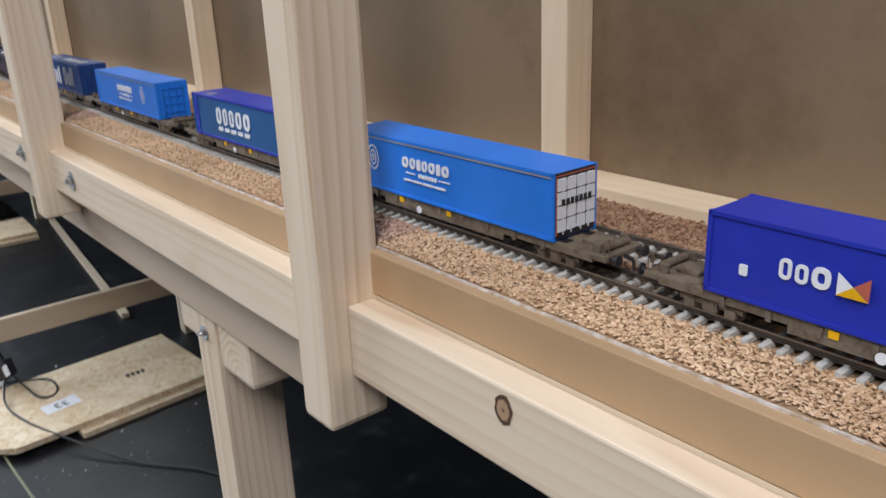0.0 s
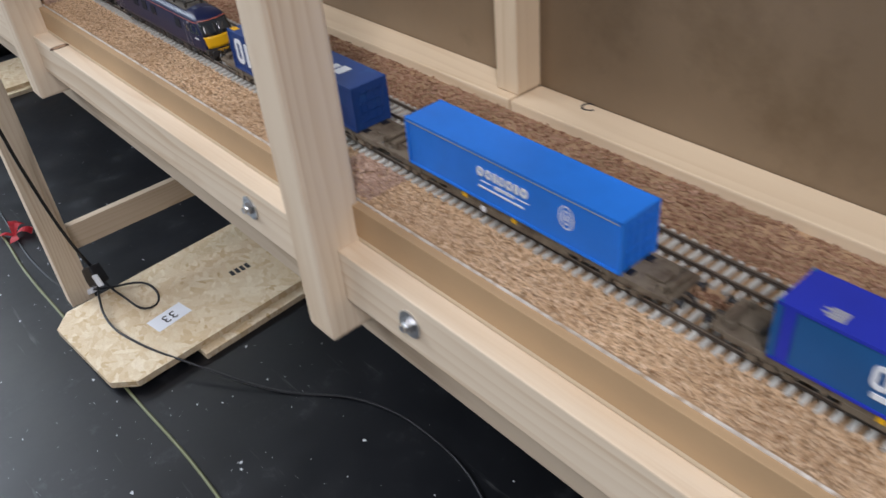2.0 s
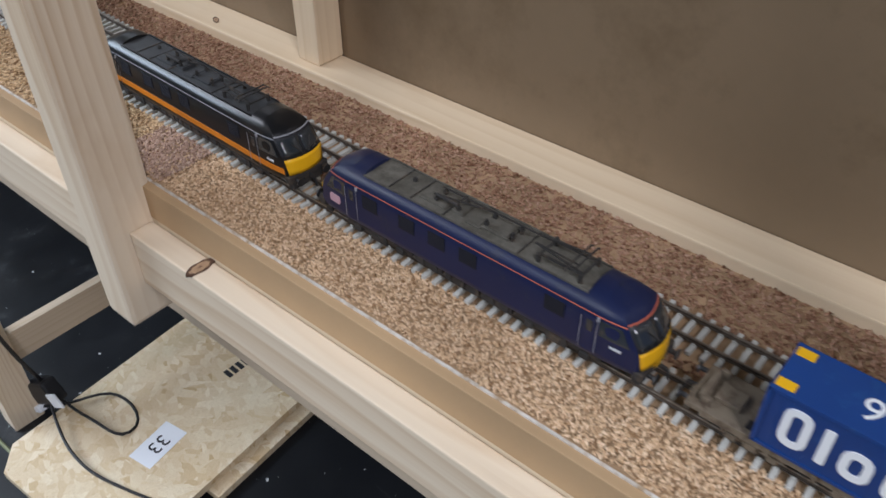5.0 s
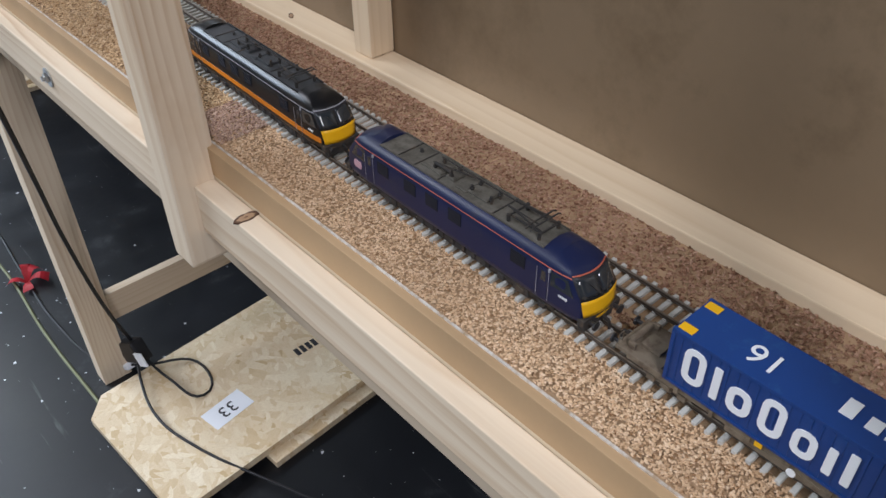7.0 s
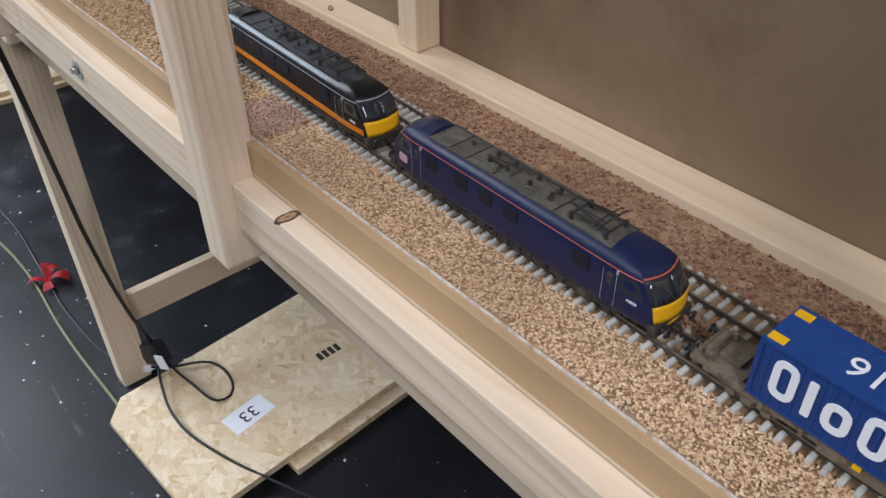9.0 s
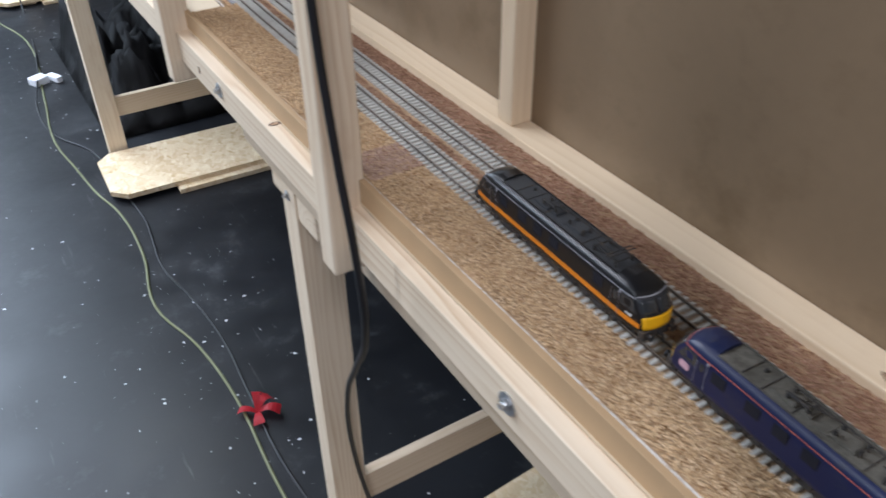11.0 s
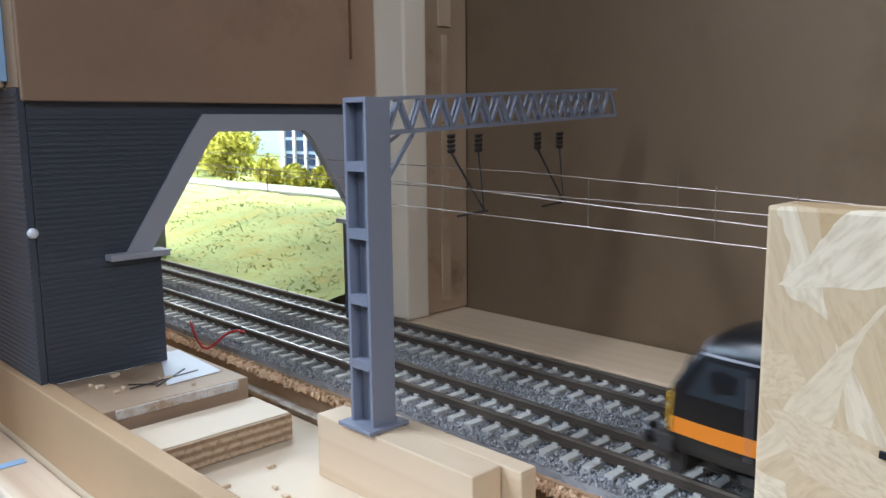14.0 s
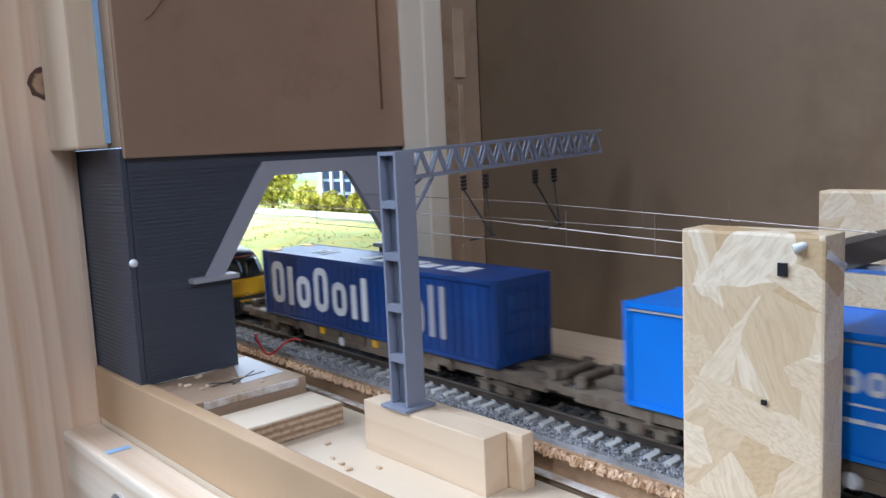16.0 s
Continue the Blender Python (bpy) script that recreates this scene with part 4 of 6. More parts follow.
def stobart():
    v = container("mid blue container with large white lettering", BLUE_D, BLUE_D, BLUE_D, ribs=34)
    for sx in (-1, 1):
        o = -sx
        word_part(v, [(o * 0.0915, CZ + 0.0080, [(0.0135, 1.0), (0.0046, 0.92), (0.0140, 0.74), (0.0135, 1.0), (0.0130, 0.74), (0.0046, 0.74), (0.0046, 0.92)], 0.0250, 0.0050, sx)], WHITE_INK)
        word_part(v, [(o * -0.0250, CZ + 0.0080, [(0.0120, 0.96), (0.0115, 0.70), (0.0038, 1.0), (0.0038, 1.0)], 0.0250, 0.0040, sx)], BRIDGE_LIGHT, "grey lettering blocks")
        part("yellow_plate", bx(sx * 0.0120 - 0.003, sx * 0.0120 + 0.003, CLEN / 2 - 0.010, CLEN / 2 - 0.001, CZ + CH, CZ + CH + 0.0004), YELLOW, v, "yellow corner plate")
    bm = bmesh.new()
    for k, w in enumerate((0.010, 0.007, 0.010, 0.009, 0.010, 0.007, 0.007)):
        box(bm, -0.0065, 0.0065 - (k % 3) * 0.0018, -0.070 + k * 0.0128, -0.070 + k * 0.0128 + w, CZ + CH, CZ + CH + 0.0003)
    part("roof_lettering", bm, WHITE_INK, v, "white roof lettering blocks")
    cu = bpy.data.curves.new("roof_number", "FONT")
    cu.body, cu.size, cu.extrude = "91", 0.021, 0.0001
    ob = new("roof_number", cu)
    deps = bpy.context.evaluated_depsgraph_get()
    me = bpy.data.meshes.new_from_object(ob.evaluated_get(deps))
    bpy.data.objects.remove(ob)
    me.materials.append(WHITE_INK)
    n = new("roof_number", me)
    n.parent = v
    n.matrix_local = pose(-0.0070, 0.062, CZ + CH + 0.0003, 0, 0, -90) @ pose(-0.004, -0.002, 0)
    return v


def ferry():
    v = container("deep blue container with white lettering and a small flag", BLUE_B, BLUE_B, BLUE_B)
    for sx in (-1, 1):
        o = -sx
        word_part(v, [(o * 0.066, CZ + 0.0155, [(0.0056, 1), (0.0056, 0.9), (0.0080, 1)], 0.0095, 0.0016, sx), (o * 0.0845, CZ + 0.0120, [(0.0040, 1)], 0.0052, 0.001, sx)], WHITE_INK)
        for name, m, pts in (("flag_white", WHITE_INK, ((0, 0), (-0.013, 0.0), (-0.0065, 0.005))), ("flag_red", PINKISH, ((-0.013, 0), (-0.0065, 0.005), (-0.013, 0.010))),
                             ("flag_yellow", YELLOW, ((0, 0), (-0.0065, 0.005), (-0.013, 0.0))), ("flag_white", WHITE_INK, ((0, 0), (0, 0.010), (-0.0065, 0.005)))):
            bm = bmesh.new()
            bm.faces.new([bm.verts.new((sx * (CW + 0.0004 + 0.0001 * len(name)), o * (0.0405 + dy), CZ + 0.0155 + dz)) for dy, dz in pts])
            part(name, bm, m, v)
    return v


blue_loco = locomotive("electric_locomotive", "dark blue weathered electric locomotive with yellow ends", NAVY, None, PINKISH)
black_loco = locomotive("electric_locomotive", "glossy black electric locomotive with orange stripe and yellow ends", LOCO_BLACK, ORANGE, BRIDGE_LIGHT)
for ob in (blue_loco, black_loco):
    ob.scale = (1.045, 1.045, 1.045)
TRAIN = [(black_loco, 2.0170), (blue_loco, 1.7410)]
first_wagon = wagon()
for i, (make, y) in enumerate(((stobart, 1.4570), (functools.partial(malcolm, True), 1.1850), (tesco, 0.8840), (malcolm, 0.6095), (ferry, 0.3105))):
    TRAIN.append((make(), y))
    TRAIN.append((first_wagon if i == 0 else copy_thing(first_wagon, Matrix()), y))

# how far the train has run, second by second
RUN = ((0.0, 0.0), (8.6, 0.0), (9.2, 0.02), (9.6, 0.07), (10.0, 0.145), (10.3, 0.210), (10.5, 0.262), (11.0, 0.402), (11.5, 0.570), (12.0, 0.750), (12.5, 0.938), (13.0, 1.122),
       (13.5, 1.310), (14.0, 1.498), (14.5, 1.702), (15.0, 1.912), (15.5, 2.122), (16.0, 2.350))


def motions():
    for ob, y in TRAIN:
        walk(ob, [(t, on_line(y + s)) for t, s in RUN])


# ---- bolts on the front rails and legs ----


def bolt(x, y, z, r=0.0115):
    b = holder("bolt", pose(x, y, z, 0, -90, 0), "zinc-plated bolt head on a large washer", "bolt", "bolts")
    bm = bmesh.new()
    rod(bm, (0, 0, -0.001), (0, 0, 0.0016), r, 28)
    part("washer", bm, STEEL, b)
    bm = bmesh.new()
    rod(bm, (0, 0, 0.0016), (0, 0, 0.0052), r * 0.52, 6)
    rod(bm, (0, 0, 0.0052), (0, 0, 0.0085), r * 0.26, 12)
    part("head", bm, STEEL, b)


for y in (1.216, 1.443, 2.351, 3.086, 3.843, 4.082):
    bolt(BEAM_X0, y, 1.020)
for y in (0.957, 2.945, 4.96):
    bolt(0.4750, y + 0.001, 0.9005, 0.008)

# knots in the front rails and posts


def knot_material():
    m = material("knot_wood", (0.2, 0.1, 0.05), 0.6)
    c = m.node_tree.nodes.new("ShaderNodeTexCoord")
    g = m.node_tree.nodes.new("ShaderNodeVectorMath")
    g.operation = "LENGTH"
    mp = m.node_tree.nodes.new("ShaderNodeMapping")
    mp.inputs["Location"].default_value, mp.inputs["Scale"].default_value = (-1, -1, 0), (2, 2, 0)
    link(m, c.outputs["Generated"], mp.inputs["Vector"])
    link(m, mp.outputs[0], g.inputs[0])
    rough = noise_of(m, coords(m), 420, 4, 0.65)
    add = m.node_tree.nodes.new("ShaderNodeMath")
    add.operation = "MULTIPLY_ADD"
    add.inputs[1].default_value = 0.5
    link(m, rough, add.inputs[0])
    link(m, g.outputs["Value"], add.inputs[2])
    col = ramp(m, add.outputs[0], [(0.30, (0.16, 0.085, 0.05)), (0.45, (0.40, 0.25, 0.15)), (0.85, (0.46, 0.30, 0.18)), (0.98, (0.10, 0.05, 0.03))])
    link(m, col, bsdf(m).inputs["Base Color"])
    bump(m, rough, 0.4, 0.0006)
    return m


KNOT = knot_material()


def knot(at, r, squash=0.75):
    bm = bmesh.new()
    n = 18
    ring = [bm.verts.new((r * (1 + 0.12 * math.sin(3.1 * k)) * math.cos(k * math.tau / n), squash * r * (1 + 0.10 * math.cos(2.3 * k)) * math.sin(k * math.tau / n), 0.0004)) for k in range(n)]
    low = [bm.verts.new((v.co.x, v.co.y, -0.001)) for v in ring]
    bm.faces.new(ring)
    for k in range(n):
        bm.faces.new((low[k], low[(k + 1) % n], ring[(k + 1) % n], ring[k]))
    thing("wood_knot", bm, KNOT, "dark round knot in pale pine", "knot", "knots in the timber", at=at)


knot(pose(0.4419, 0.481, 1.030, 0, -90, 0), 0.0085)
knot(pose(0.452, 1.926, 1.0431), 0.012, 0.45)
knot(pose(0.4419, 3.183, 1.016, 0, -90, 0), 0.006)
knot(pose(0.455, 2.897, 1.0431), 0.008, 0.6)
knot(pose(0.4520, 3.9248, 1.230, 90, 0, 0), 0.0085, 1.0)
knot(pose(0.6519, 0.729, 1.072, 0, -90, 0), 0.008, 0.5)
knot(pose(0.665, 2.17, 1.0841, 0, 0, 60), 0.007, 0.4)

# a letter pencilled on the back rail
cu = bpy.data.curves.new("letter", "FONT")
cu.body, cu.size, cu.extrude = "C", 0.020, 0.00015
tmp = new("letter_tmp", cu)
me = bpy.data.meshes.new_from_object(tmp.evaluated_get(bpy.context.evaluated_depsgraph_get()))
bpy.data.objects.remove(tmp)
me.materials.append(BLACK_INK)
letter = new("rail_letter", me)
letter.matrix_world = pose(0.676, 1.262, 1.0843, 0, 0, -60)
tagged(letter, "black marker letter on the back rail", "marking")

# ---- cork and ballast: loose grains ----


def grains(name, n, area, size, mat, label, flat=0.40, keep=None, seed=3):
    """n irregular chips strewn over area(y range, x range as functions, height)."""
    rng = np.random.default_rng(seed)
    (ya, yb), xa, xb, top = area
    y = rng.uniform(ya, yb, n)
    lo, hi = np.array([xa(v) for v in y]), np.array([xb(v) for v in y])
    x = lo + (hi - lo) * rng.uniform(0, 1, n)
    z = np.array([top(v) for v in y]) + rng.uniform(-0.4, 0.5, n) * size
    base = np.array([(1, 0, -0.35), (-0.5, 0.87, -0.35), (-0.5, -0.87, -0.35), (0.35, 0.35, 0.75), (-0.45, 0.05, 0.7), (0.1, -0.5, 0.72)])
    faces = ((0, 3, 5), (0, 1, 3), (1, 4, 3), (1, 2, 4), (2, 5, 4), (2, 0, 5), (3, 4, 5), (0, 2, 1))
    r = size * rng.uniform(0.55, 1.25, (n, 1, 1))
    jit = base[None] + rng.normal(0, 0.22, (n, 6, 3))
    a = rng.uniform(0, math.tau, n)
    c, s = np.cos(a)[:, None], np.sin(a)[:, None]
    p = np.stack([jit[:, :, 0] * c - jit[:, :, 1] * s * 0.75, jit[:, :, 0] * s + jit[:, :, 1] * c * 0.75, jit[:, :, 2] * flat], -1) * r
    p += np.stack([x, y, z], -1)[:, None, :]
    verts = p.reshape(-1, 3)
    f = (np.array(faces)[None] + 6 * np.arange(n)[:, None, None]).reshape(-1, 3)
    me = bpy.data.meshes.new(name)
    me.from_pydata(verts.tolist(), [], f.tolist())
    me.materials.append(mat)
    return tagged(new(name, me), label, "granules", kind="stuff")


CORK_END = 3.285


def slab(name, ya, yb, xa, xb, z0, z1, mat, label, steps=12):
    """A strip whose sides follow the line."""
    bm = bmesh.new()
    rows = []
    for k in range(steps + 1):
        y = ya + (yb - ya) * k / steps
        d = line_z(y)
        rows.append([bm.verts.new(p) for p in ((xa(y), y, z0), (xb(y), y, z0), (xb(y), y, z1 + d), (xa(y), y, z1 + d))])
    for r, s in zip(rows[:-1], rows[1:]):
        for i in range(4):
            bm.faces.new((r[i], r[(i + 1) % 4], s[(i + 1) % 4], s[i]))
    bm.faces.new(rows[0][::-1]), bm.faces.new(rows[-1])
    bmesh.ops.recalc_face_normals(bm, faces=bm.faces)
    return thing(name, bm, mat, label, "trackbed", kind="structure")


slab("cork_front", Y0, CORK_END, lambda y: 0.4705, lambda y: line_x(y) - 0.0125, 1.0455, 1.0755, CORK_BED, "cork sheet beside the front track")
slab("cork_middle", Y0, CORK_END, lambda y: line_x(y) - 0.0120, lambda y: line_x(y) + 0.064, 1.0455, 1.0757, CORK_BED, "cork sheet under the tracks", 24)
slab("cork_back", Y0, 3.305, lambda y: line_x(y) + 0.0645, lambda y: 0.6515, 1.0455, 1.0745, CORK_BED, "brown cork sheet behind the tracks", 24)
slab("ply_bed", CORK_END + 0.001, 6.9, lambda y: line_x(y) - 0.027, lambda y: line_x(y) + 0.066, 1.0455, 1.0635, PLY_EDGE, "layered plywood trackbed", 24)
slab("cork_bed", CORK_END + 0.001, 6.9, lambda y: line_x(y) - 0.024, lambda y: line_x(y) + 0.066, 1.0456, 1.0745, CORK_BED, "cork trackbed edge", 24)
slab("filler_line", CORK_END + 0.002, 3.86, lambda y: line_x(y) - 0.0315, lambda y: line_x(y) - 0.0285, 1.058, 1.0645, WHITE_GLUE, "white filler along the plywood edge", 16)
slab("edge_filler", Y0, CORK_END, lambda y: 0.4692, lambda y: 0.4709, 1.0700, 1.0757, WHITE_GLUE, "white filler line along the cork edge", 8)
FRONT_Z = lambda y: 1.0768 + line_z(y)
JOINT = 2.040
grains("cork_granules", 58000, ((-0.6, JOINT), lambda y: 0.4715, lambda y: line_x(y) - 0.0135, FRONT_Z), 0.0016, CORK, "tan cork granules in front of the track", 0.36)
grains("cork_granules_golden", 30000, ((JOINT, CORK_END), lambda y: 0.4715, lambda y: line_x(y) - 0.0135, FRONT_Z), 0.0017, CORK_GOLD, "golden cork granules in front of the track", 0.34, seed=8)
grains("cork_granules_brown", 36000, ((-0.2, CORK_END), lambda y: line_x(y) + 0.066, lambda y: 0.6505, lambda y: 1.0758 + line_z(y)), 0.0018, CORK_RED, "red-brown cork granules behind the tracks", seed=4)
grains("track_granules", 9000, ((0.0, CORK_END), lambda y: line_x(y) + 0.019, lambda y: line_x(y) + 0.029, FRONT_Z), 0.0017, CORK_RED, "brown grains between the tracks", seed=5)
for y in (0.68, 1.345, 2.04, 2.70):
    grains("joint_granules", 1500, ((y - 0.050, y + 0.012), lambda v: 0.4725, lambda v: line_x(v) - 0.016, lambda v: 1.0779 + line_z(v)), 0.0017, CORK_PINK, "patch of redder cork at a board joint", seed=int(y * 100))
grains("shoulder_granules", 8000, ((CORK_END, 4.0), lambda y: line_x(y) - 0.0275, lambda y: line_x(y) - 0.0225, lambda y: 1.0725 + line_z(y)), 0.0015, CORK, "crumbly cork along the edge of the trackbed", 0.9, seed=9)
BALLAST_BED = plain("ballast_bed", (0.33, 0.33, 0.335), 0.9, vary=0.25, scale=300, grain=1.0, dirt=(0.20, 0.19, 0.18), dirt_at=0.58)
slab("ballast_bed", CORK_END + 0.002, 6.8, lambda y: line_x(y) - 0.0225, lambda y: line_x(y) + 0.0655, 1.0600, 1.0770, BALLAST_BED, "fine grey ballast glued round the sleepers", 24)
grains("ballast", 85000, ((3.40, 4.20), lambda y: line_x(y) - 0.023, lambda y: line_x(y) + 0.066, lambda y: 1.0776 + line_z(y)), 0.00072, BALLAST, "pale grey ballast between the sleepers", 0.8, seed=6)
grains("ballast_far", 12000, ((4.20, 6.5), lambda y: line_x(y) - 0.035, lambda y: line_x(y) + 0.08, lambda y: 1.0762 + line_z(y)), 0.0024, BALLAST, "pale grey ballast between the far sleepers", 0.8, seed=7)

# ---- the corner beside the bridge ----
DECK, PLATE = 1.0550, 1.0730
slab("corner_deck", 3.290, 3.8170, lambda y: 0.4712, lambda y: line_x(y) - 0.0322, 1.0456, DECK + 0.0075, PLY, "birch plywood deck beside the tracks")
plank("timber_block", 0.5195, 0.5318, 3.674, 3.750, DECK, 1.0780, "y", PINE_BATTEN, "pine block that carries the mast", "block", "blocks under the mast", bevel=0.0006)
plank("timber_block", 0.5322, 0.5390, 3.6665, 3.747, DECK, 1.0778, "y", PINE_BATTEN, "pine block that carries the mast", "block", "blocks under the mast", bevel=0.0006)
thing("bridge_plate", bx(0.4715, 0.5330, 3.8190, 3.945, 1.0455, PLATE, bevel=0.0006), MDF_BROWN, "brown board under the bridge pillar", "board")
thing("plate_filler", bx(0.4760, 0.5280, 3.8176, 3.8192, 1.0690, 1.0728, bevel=0.0005), WHITE_GLUE, "white filler along the edge of a board", "filler")
thing("ply_piece", bx(0.4722, 0.5320, 3.7865, 3.8135, DECK + 0.0002, 1.0660, bevel=0.0006), PLY, "loose plywood offcut on the deck", "offcut")
thing("ply_piece_edge", bx(0.4722, 0.5320, 3.7850, 3.7863, DECK + 0.0004, 1.0656, bevel=0.0003), PLY_EDGE, "dark end grain of a plywood offcut", "offcut")
bm = bmesh.new()
bm.faces.new([bm.verts.new(p) for p in ((0.503, 3.832, PLATE + 0.0004), (0.529, 3.834, PLATE + 0.0004), (0.532, 3.880, PLATE + 0.0004), (0.5225, 3.880, PLATE + 0.0004))])
thing("paper_scrap", bm, WHITE_PAPER, "white paper scrap on a board", "paper")
bm = bmesh.new()
for a, b in (((0.490, 3.838), (0.522, 3.842)), ((0.499, 3.833), (0.519, 3.848)), ((0.492, 3.844), (0.501, 3.836))):
    bar(bm, (*a, PLATE + 0.0006), (*b, PLATE + 0.0006), 0.0007, 0.0003)
thing("pencil_scribble", bm, BLACK_INK, "black scribbled strokes on a board", "marking")
bm = bmesh.new()
for k in range(26):
    random.seed(k)
    x, y = random.uniform(0.475, 0.512), random.choice((random.uniform(3.62, 3.775), random.uniform(3.824, 3.862)))
    z = PLATE if y > 3.82 else DECK
    box(bm, x, x + random.uniform(0.001, 0.0035), y, y + random.uniform(0.001, 0.003), z, z + 0.0012, bevel=0.0003)
tagged(thing("wood_crumbs", bm, PINE_BATTEN, "crumbs of wood on the deck", "debris"), kind="stuff")
bm = bmesh.new()
prev = None
for k in range(18):
    a = k / 17
    p = (0.551 - 0.012 * math.sin(a * 3.1), 3.90 - 0.05 * a, 1.0745 + 0.010 * math.sin(a * 5.0) ** 2)
    if prev:
        rod(bm, prev, p, 0.0006, 6)
    prev = p
RED_WIRE = plain("red_wire", (0.42, 0.02, 0.02), 0.4)
thing("red_wire", bm, RED_WIRE, "thin red wire beside the track", "wire")

# strand-board uprights with a metal bar across the tracks


def upright(x0, x1, y0, y1, z0, z1, label):
    bm, at = plank_mesh(x0, x1, y0, y1, z0, z1, "z", 0.0010)
    return thing("board_upright", bm, OSB, label, "upright", "strand-board uprights", at=at)


upright(0.5350, 0.5480, 3.555, 3.599, DECK, 1.1600, "pale strand-board upright glued to the deck before the track")
upright(0.6410, 0.6510, 3.549, 3.603, 1.0760, 1.1640, "stained strand-board upright behind the tracks")
bm = bmesh.new()
rng = random.Random(5)
for k in range(90):
    x, y = 0.534 - abs(rng.gauss(0, 0.010)), rng.uniform(3.545, 3.610)
    rod(bm, (x, y, DECK), (x + rng.uniform(0, 0.004), y + rng.uniform(-0.004, 0.004), DECK + rng.uniform(0.001, 0.008) * max(0.15, 1 - (0.534 - x) / 0.022)), rng.uniform(0.002, 0.006), 9, 0.001)
AMBER = plain("amber_glue", (0.62, 0.40, 0.17), 0.3, vary=0.2, scale=120, grain=0.5)
thing("glue_fillet", bm, AMBER, "amber glue and shavings at the foot of an upright", "glue", smooth=True)
bm = bmesh.new()
bar(bm, (0.540, 3.566, 1.1500), (0.656, 3.566, 1.1480), 0.007, 0.008)
thing("cross_bar", bm, DARK_STEEL, "dark metal bar across the tracks", "bar")
bm = bmesh.new()
rod(bm, (0.5335, 3.563, 1.156), (0.540, 3.557, 1.159), 0.0014, 10, 0.0010)
rod(bm, (0.536, 3.557, 1.155), (0.548, 3.556, 1.150), 0.0024, 10, 0.0015)
thing("bar_hole", bx(0.5342, 0.5352, 3.5655, 3.5682, 1.1480, 1.1518, bevel=0.0002), BLACK_RUBBER, "dark square hole in an upright", "hole")
thing("bar_hole", bx(0.5343, 0.5353, 3.5713, 3.5729, 1.1094, 1.1110, bevel=0.0002), BLACK_RUBBER, "small drilled hole in an upright", "hole")
HOTGLUE = material("hot_glue", (0.62, 0.62, 0.60), 0.15, 0, 0.6)
thing("glue_blob", bm, HOTGLUE, "cloudy hot glue round the end of a bar", "glue", smooth=True)
bm = bmesh.new()
for x in (0.585, 0.632):
    rod(bm, (x, 3.552, 1.1435), (x, 3.578, 1.1435), 0.0018, 8)
thing("bar_clip", bm, STEEL, "bright wire clips under the bar", "clip")

# ---- electric mast with a lattice arm ----


def lattice_mast(x, y, z0, z1, reach, label):
    t = holder("lattice_mast", pose(x, y, z0), label, "mast", "catenary masts")
    h = z1 - z0
    bm = bmesh.new()
    w, d = 0.0058, 0.0050
    for sx in (-1, 1):
        box(bm, sx * w - (0.0014 if sx > 0 else 0), sx * w + (0.0014 if sx < 0 else 0), -d, d, 0, h, bevel=0.0003)
    n = 5
    for k in range(n + 1):
        z = h * k / n
        box(bm, -w + 0.0014, w - 0.0014, -d, d, max(0, z - 0.0016), min(h, z + 0.0016))
    box(bm, -w + 0.0012, w - 0.0012, -0.0006, 0.0006, 0, h)
    part("post", bm, GREY_PLASTIC, t, at=pose(0, 0, 0, 0, 0, 90))
    part("foot_plate", bx(-0.0085, 0.0085, -0.0085, 0.0085, 0, 0.0014, bevel=0.0003), GREY_PLASTIC, t, at=pose(0, 0, 0, 0, 0, 0))
    if not reach:
        return t
    top, bot = h - 0.0005, h - 0.0115
    bm = bmesh.new()
    for z in (top, bot):
        for s in (-1, 1):
            bar(bm, (0.003, s * 0.0035, z), (reach, s * 0.0035, z + 0.006), 0.0012, 0.0012)
    m = 26
    for k in range(m):
        a, b = 0.006 + (reach - 0.006) * k / m, 0.006 + (reach - 0.006) * (k + 1) / m
        for s in (-1, 1):
            za, zb = (top, bot) if (k % 2 == 0) == (s > 0) else (bot, top)
            bar(bm, (a, s * 0.0035, za + 0.006 * a / reach), (b, s * 0.0035, zb + 0.006 * b / reach), 0.0011, 0.0011)
        bar(bm, (b, -0.0035, top + 0.006 * b / reach), (b, 0.0035, top + 0.006 * b / reach), 0.0008, 0.0008)
    part("lattice_arm", bm, GREY_PLASTIC, t, "open lattice arm")
    bm = bmesh.new()
    bar(bm, (0.004, 0, h - 0.032), (0.020, 0, bot), 0.0012, 0.0012)
    bar(bm, (0.004, 0.001, h - 0.018), (0.014, 0, bot), 0.0010, 0.0010)
    part("brace", bm, GREY_PLASTIC, t)
    for xx, lean in ((0.044, 0.014), (0.092, 0.014)):
        for dx in (-0.006, 0.008):
            bm = bmesh.new()
            for k in range(4):
                rod(bm, (xx + dx, 0, bot - 0.001 - k * 0.0017), (xx + dx + 0.0002, 0, bot - 0.0021 - k * 0.0017), 0.0017, 10, 0.0013)
            part("insulator", bm, BLACK_RUBBER, t, "ribbed black insulator")
        bm = bmesh.new()
        rod(bm, (xx - 0.006, 0, bot - 0.007), (xx + 0.010, -0.001, bot - 0.029), 0.00045, 6)
        rod(bm, (xx + 0.008, 0, bot - 0.007), (xx + 0.010, -0.001, bot - 0.029), 0.00035, 6)
        rod(bm, (xx - 0.004, -0.001, bot - 0.030), (xx + 0.012, -0.001, bot - 0.029), 0.00045, 6)
        part("wire_hanger", bm, DARK_STEEL, t)
    return t


